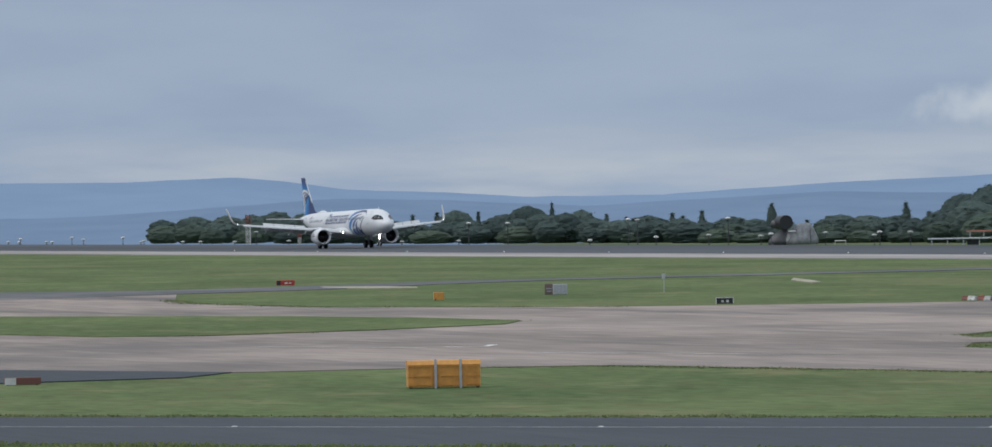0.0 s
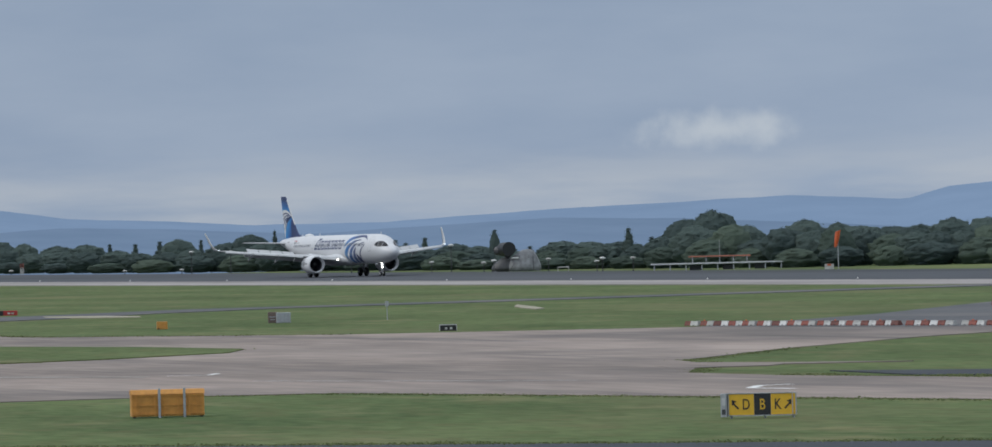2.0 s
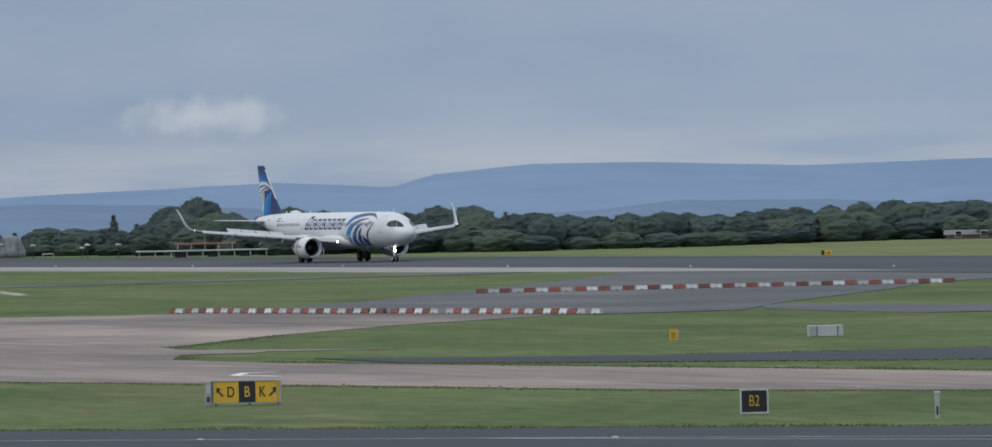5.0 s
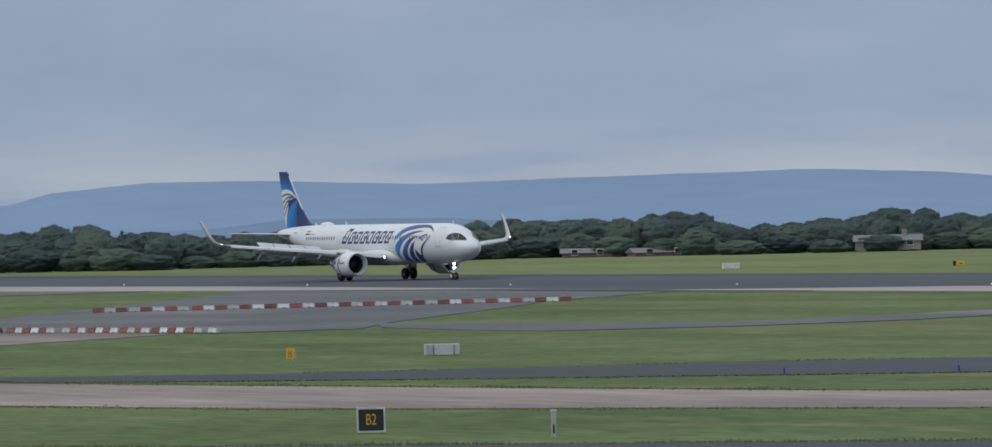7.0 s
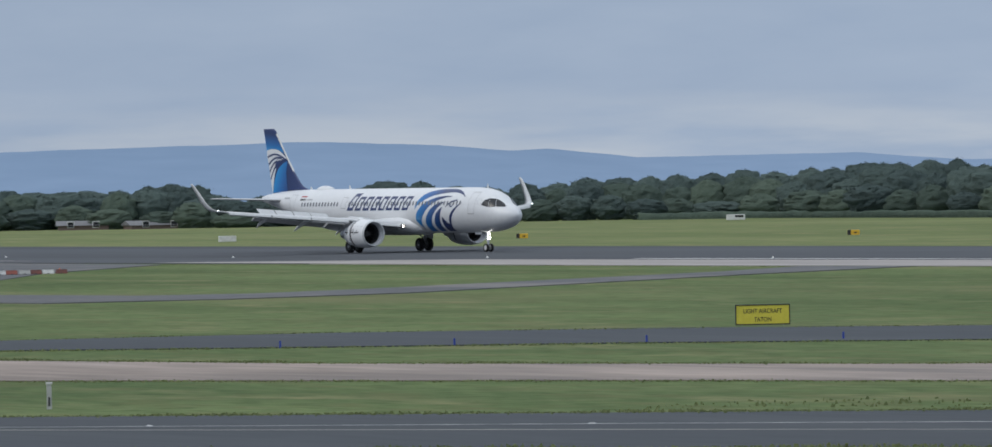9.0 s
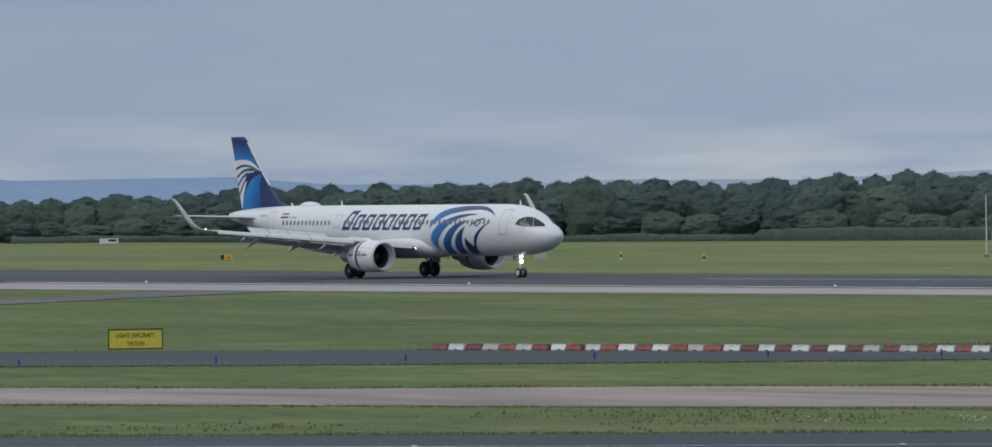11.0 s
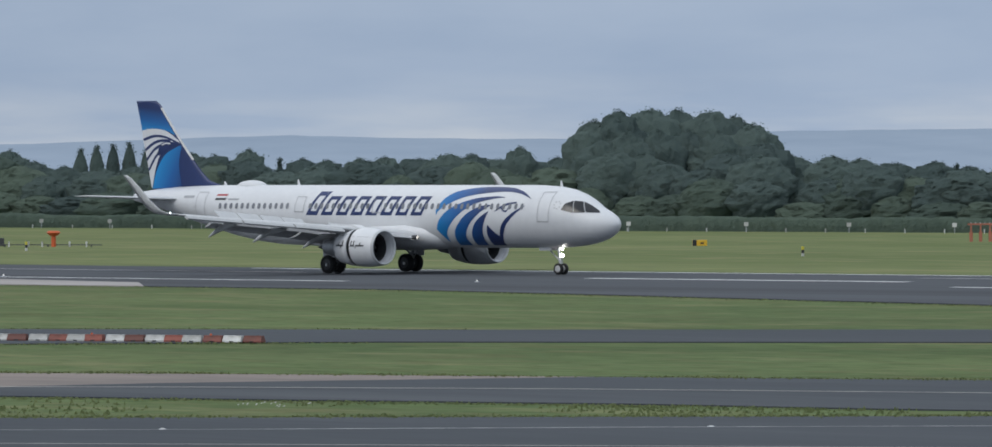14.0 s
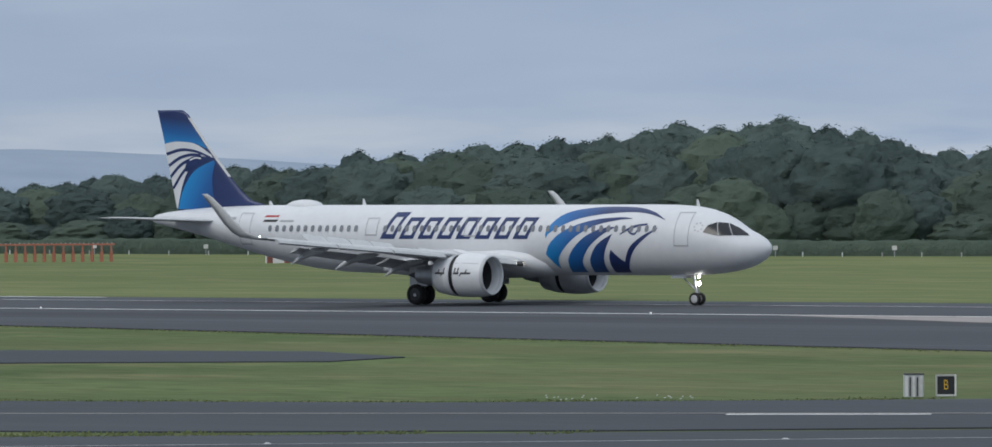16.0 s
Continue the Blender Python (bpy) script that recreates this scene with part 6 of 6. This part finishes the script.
small_box("slatted_panel", -577.7, 437.2, 0.9, 0.7, 0.2, "light_grey", "grey slatted panel beside a white panel", "sign", (("dark_stripe", -0.2, 0.1, 0.06, 0.55, "panel_line"), ("dark_stripe", 0.15, 0.1, 0.06, 0.55, "panel_line")))
for x, y in ((-706, 381), (-644, 410.5), (-634.5, 413), (-591.5, 425.6), (-394.8, 464.3)):
    small_box("far_yellow_sign", x, y, 1.25, 0.5, 0.2, "yellow", "small yellow and black sign on the far grass", "sign", (("black_panel", -0.45, 0.03, 0.35, 0.5, "black"), ("lettering_bar", 0.2, 0.2, 0.3, 0.12, "black")))
for x, y in ((-440, 467), (-439, 465.5)):
    small_box("black_sign", x, y, 0.65, 0.5, 0.2, "black", "small black sign on the far grass", "sign", (("lettering_bar", 0, 0.2, 0.2, 0.15, "yellow"),))
for k in range(8):
    x = -269.5 + 5.6 * k
    stake(x, interp(x, [-270, -263, -252, -241, -230], [162, 169, 182, 194, 204]), 0.34, 0.05, "blue_light", "edge_marker", "short blue taxiway edge marker", "marker", "blue edge markers")
stake(-527.1, 198.5, 1.1, 0.04, "grey", "sensor_pole", "thin pole with a grey sensor box", "pole", "", head=(0.25, 0.2, 0.4, "grey"))
stake(-559, 429.3, 0.75, 0.06, "dark_grey", "sensor_pole", "short pole with a grey sensor box", "pole", "", head=(0.4, 0.2, 0.3, "light_grey"))
for x, y in ((-530.8, 428.6), (-507, 419.3), (-429, 417), (-348, 421.5), (-572, 441)):
    o = thing("striped_stake", pose(x, y, 0), "short black and white striped stake", "marker", "striped stakes")
    for k in range(3):
        part("band", tube(0.11, 0.11, 0.25, Matrix.Translation((0, 0, 0.26 * k)), 8), "black" if k == 1 else "lemon" if k == 2 else "white_plastic", o)
for d in (-3.5, -1.7, 0.3, 2.25, 4.2, 6.2, 7.6, 10.4, 12.1):
    stake(-452.8 + 0.966 * d, 433.0 + 0.256 * d, 0.34, 0.07, "white_plastic", "white_stake", "short white stake in the far grass", "marker", "white stakes", head=(0.16, 0.1, 0.16, "white_plastic"))
aerial = thing("ground_aerial", pose(-445.2, 435.4, 0, 0, 0, 14.8), "low dark aerial rail lying on short feet in grass", "aerial")
for k in range(5):
    plate("rail", 2.1, 0.08, "dark_grey", aerial, -4.4 + 2.2 * k, 0.16, 0, 0.14)
    plate("foot", 0.1, 0.16, "dark_grey", aerial, -4.4 + 2.2 * k, 0, 0, 0.1)
small_box("dark_cabinet", -452.2, 436.5, 0.5, 0.72, 0.4, "dark_grey", "small dark cabinet behind the aerial pods", "cabinet")
for az in (-46.18, -45.69, -45.14, -44.4, -43.62, -42.75, -41.85, -40.95, -40.0, -39.17, -38.32, -37.4, -36.5, -35.6, -34.7, -33.8, -32.9, -31.9, -30.94, -30.0):
    d = base_range(az) - 10
    o = thing("fence_reflector", facing(d * math.sin(radians(az)), d * math.cos(radians(az))), "small white square reflector on a fence post", "reflector", "fence reflectors")
    part("post", tube(0.05, 0.05, 0.7, n=6), "grey", o)
    part("reflector", box(0.44, 0.1, 0.4, (0, -0.05, 0.62), 0.02), "white_plastic", o)
for k in range(52):
    az = -46.4 + 0.32 * k
    d = base_range(az) - 9.5
    stake(d * math.sin(radians(az)), d * math.cos(radians(az)), 0.42, 0.06, "white_plastic", "fence_post", "low pale fence post before the hedge", "post", "fence posts")
for x, h in ((-1362, 0.50), (-1353, 1.09), (-1354, 0.50), (-1334, 0.50), (-1330, 0.50), (-1316, 1.31), (-1308, 0.94), (-1281, 1.29), (-1267, 0.69), (-1269, 0.50), (-1242, 0.50), (-1231, 0.50), (-1210, 0.50), (-1197, 2.23), (-1178, 0.66), (-1116, 0.50), (-1082, 3.49), (-1087, 0.63), (-1063, 3.43), (-1025, 0.70), (-1008, 3.86), (-1004, 3.75), (-996, 1.17), (-974, 1.43), (-966, 3.91), (-953, 1.31), (-949, 1.58), (-928, 1.73), (-910, 1.36), (-908, 1.79), (-897, 1.78)):
    lamp_post(x, 374, h)
for k in range(22):
    o = thing("runway_edge_lamp", pose(-1050 + 42 * k, 324.5, 0.075), "small white runway edge lamp", "lamp", "runway edge lamps")
    part("lens", tube(0.06, 0.04, 0.14, n=8), "edge_lamp", o)
    part("flange", tube(0.16, 0.16, 0.05, n=8), "grey", o)
run = [(-250, 63), (-202, 102), (-177, 121), (-165, 129.5), (-144, 146.5), (-134, 156), (-118, 170), (-60, 219)]
for k in range(17):
    x = -249 + 11.6 * k
    o = thing("taxiway_lamp", pose(x, interp(x, [r[0] for r in run], [r[1] for r in run]), 0.048, 0, 0, 40), "small flush white taxiway lamp", "lamp", "taxiway lamps")
    part("rim", tube(0.13, 0.1, 0.018, n=10), "light_grey", o)
    part("lens", box(0.12, 0.05, 0.02, (0, 0, 0.018)), "white_plastic", o)
rng = random.Random(8)
verts, faces = [], []
for cx, cy, n in ((-134, 202, 12), (-131.5, 204, 10), (-168, 150, 14), (-154, 160, 16), (-171, 146, 10)):
    for _ in range(n):
        x, y, z = cx + rng.gauss(0, 0.7), cy + rng.gauss(0, 0.35), 0.1 + 0.16 * rng.random()
        i = len(verts)
        verts.extend([(x - 0.03, y - 0.03, z), (x + 0.03, y - 0.03, z), (x + 0.03, y + 0.03, z + 0.03), (x - 0.03, y + 0.03, z + 0.03)])
        faces.append((i, i + 1, i + 2, i + 3))
tagged(new("clover_flowers", leaf_mesh("clover_flowers", verts, faces, "white_plastic")), "small white flowers in the verge", "flowers", kind="stuff")
windsock()
canopy_building()
training_rig()
lattice_mast(-1205, 375, 3.62, 1.75, 0.75, "white lattice mast with a red top and platform")
lattice_mast(-1175, 375, 1.25, 0.7, 0.5, "short white lattice mast with a red top")
white_goal(-925, 375)
checker_hut()
mushroom(-452.8, 433.2)
mushroom(-444.5, 435.4)
aerial_array()
red_hut()
trestle()
house(-825, 514.5, 9.0, 6, 1.3, 2.1, "stone_house", "low grey stone house half hidden by trees", 0.0, "stone", 0.2)
house(-853, 483, 7, 5, 0.7, 1.3, "low_shed", "low slate-roofed shed at the wood's edge")
house(-844, 490, 8, 5, 0.6, 1.2, "low_shed", "low slate-roofed shed at the wood's edge", 14)
small_box("dark_wall", -684, 529, 13.5, 1.0, 0.4, "brick", "long low dark brown wall before the wood", "wall")
for x, y in ((-687, 530.5), (-683.5, 533)):
    stake(x, y, 1.35, 0.06, "grey", "wall_lamp", "white lamp standing behind the dark wall", "lamp", "wall lamps", head=(0.55, 0.4, 0.36, "white_plastic"))
small_box("white_van", -770, 535, 2.4, 0.7, 1.6, "white_plastic", "low white vehicle by the hedge", "vehicle", (("window", 0.4, 0.38, 1.1, 0.26, "glass"),))
barriers([((-453.5, 193), (-405, 202.2), 0.88, 0.7), ((-501, 239), (-487.5, 274.5), 0.95, 0.72), ((-262, 200.3), (-208, 216.2), 0.95, 0.62)])
tufts()


def motions():
    """The airliner slows down along the runway; its nose has just come down at the start and swings a little."""
    rows = []
    for t, s, nose_up, swing in (
        (0.0, -1042.36, 1.10, 0.00), (0.5, -1010.84, 0.78, 0.10), (1.0, -979.69, 0.45, 1.00), (1.5, -948.91, 0.38, 1.35),
        (2.0, -918.52, 0.30, 0.85), (2.5, -888.50, 0.20, 0.40), (3.0, -858.88, 0.10, 0.00), (3.5, -829.64, 0.00, 0.00),
        (4.0, -800.80, 0.00, 0.00), (4.5, -772.36, 0.00, 0.00), (5.0, -744.31, 0.00, 0.00), (5.5, -716.66, 0.00, 0.00),
        (6.0, -689.40, 0.00, 0.00), (6.5, -662.54, 0.00, 0.00), (7.0, -636.06, 0.00, 0.00), (7.5, -609.96, 0.00, 0.00),
        (8.0, -584.25, 0.00, 0.00), (8.5, -558.90, 0.00, 0.00), (9.0, -533.92, 0.00, 0.00), (9.5, -509.30, 0.00, 0.00),
        (10.0, -485.02, 0.00, 0.00), (10.5, -461.08, 0.00, 0.00), (11.0, -437.47, 0.00, 0.00), (11.5, -414.17, 0.00, 0.00),
        (12.0, -391.17, 0.00, 0.00), (12.5, -368.46, 0.00, 0.00), (13.0, -346.02, 0.00, 0.00), (13.5, -323.84, 0.00, 0.00),
        (14.0, -301.89, 0.00, 0.00), (14.5, -280.17, 0.00, 0.00), (15.0, -258.66, 0.00, 0.00), (15.5, -237.32, 0.00, 0.00),
        (16.0, -216.15, 0.00, 0.00),
    ):
        p = radians(nose_up)
        rows.append((t, pose(s - 0.4, 347.45, 0.075 + 21.97 * math.sin(p), 0, -nose_up, swing)))
    walk(plane, rows)


motions()
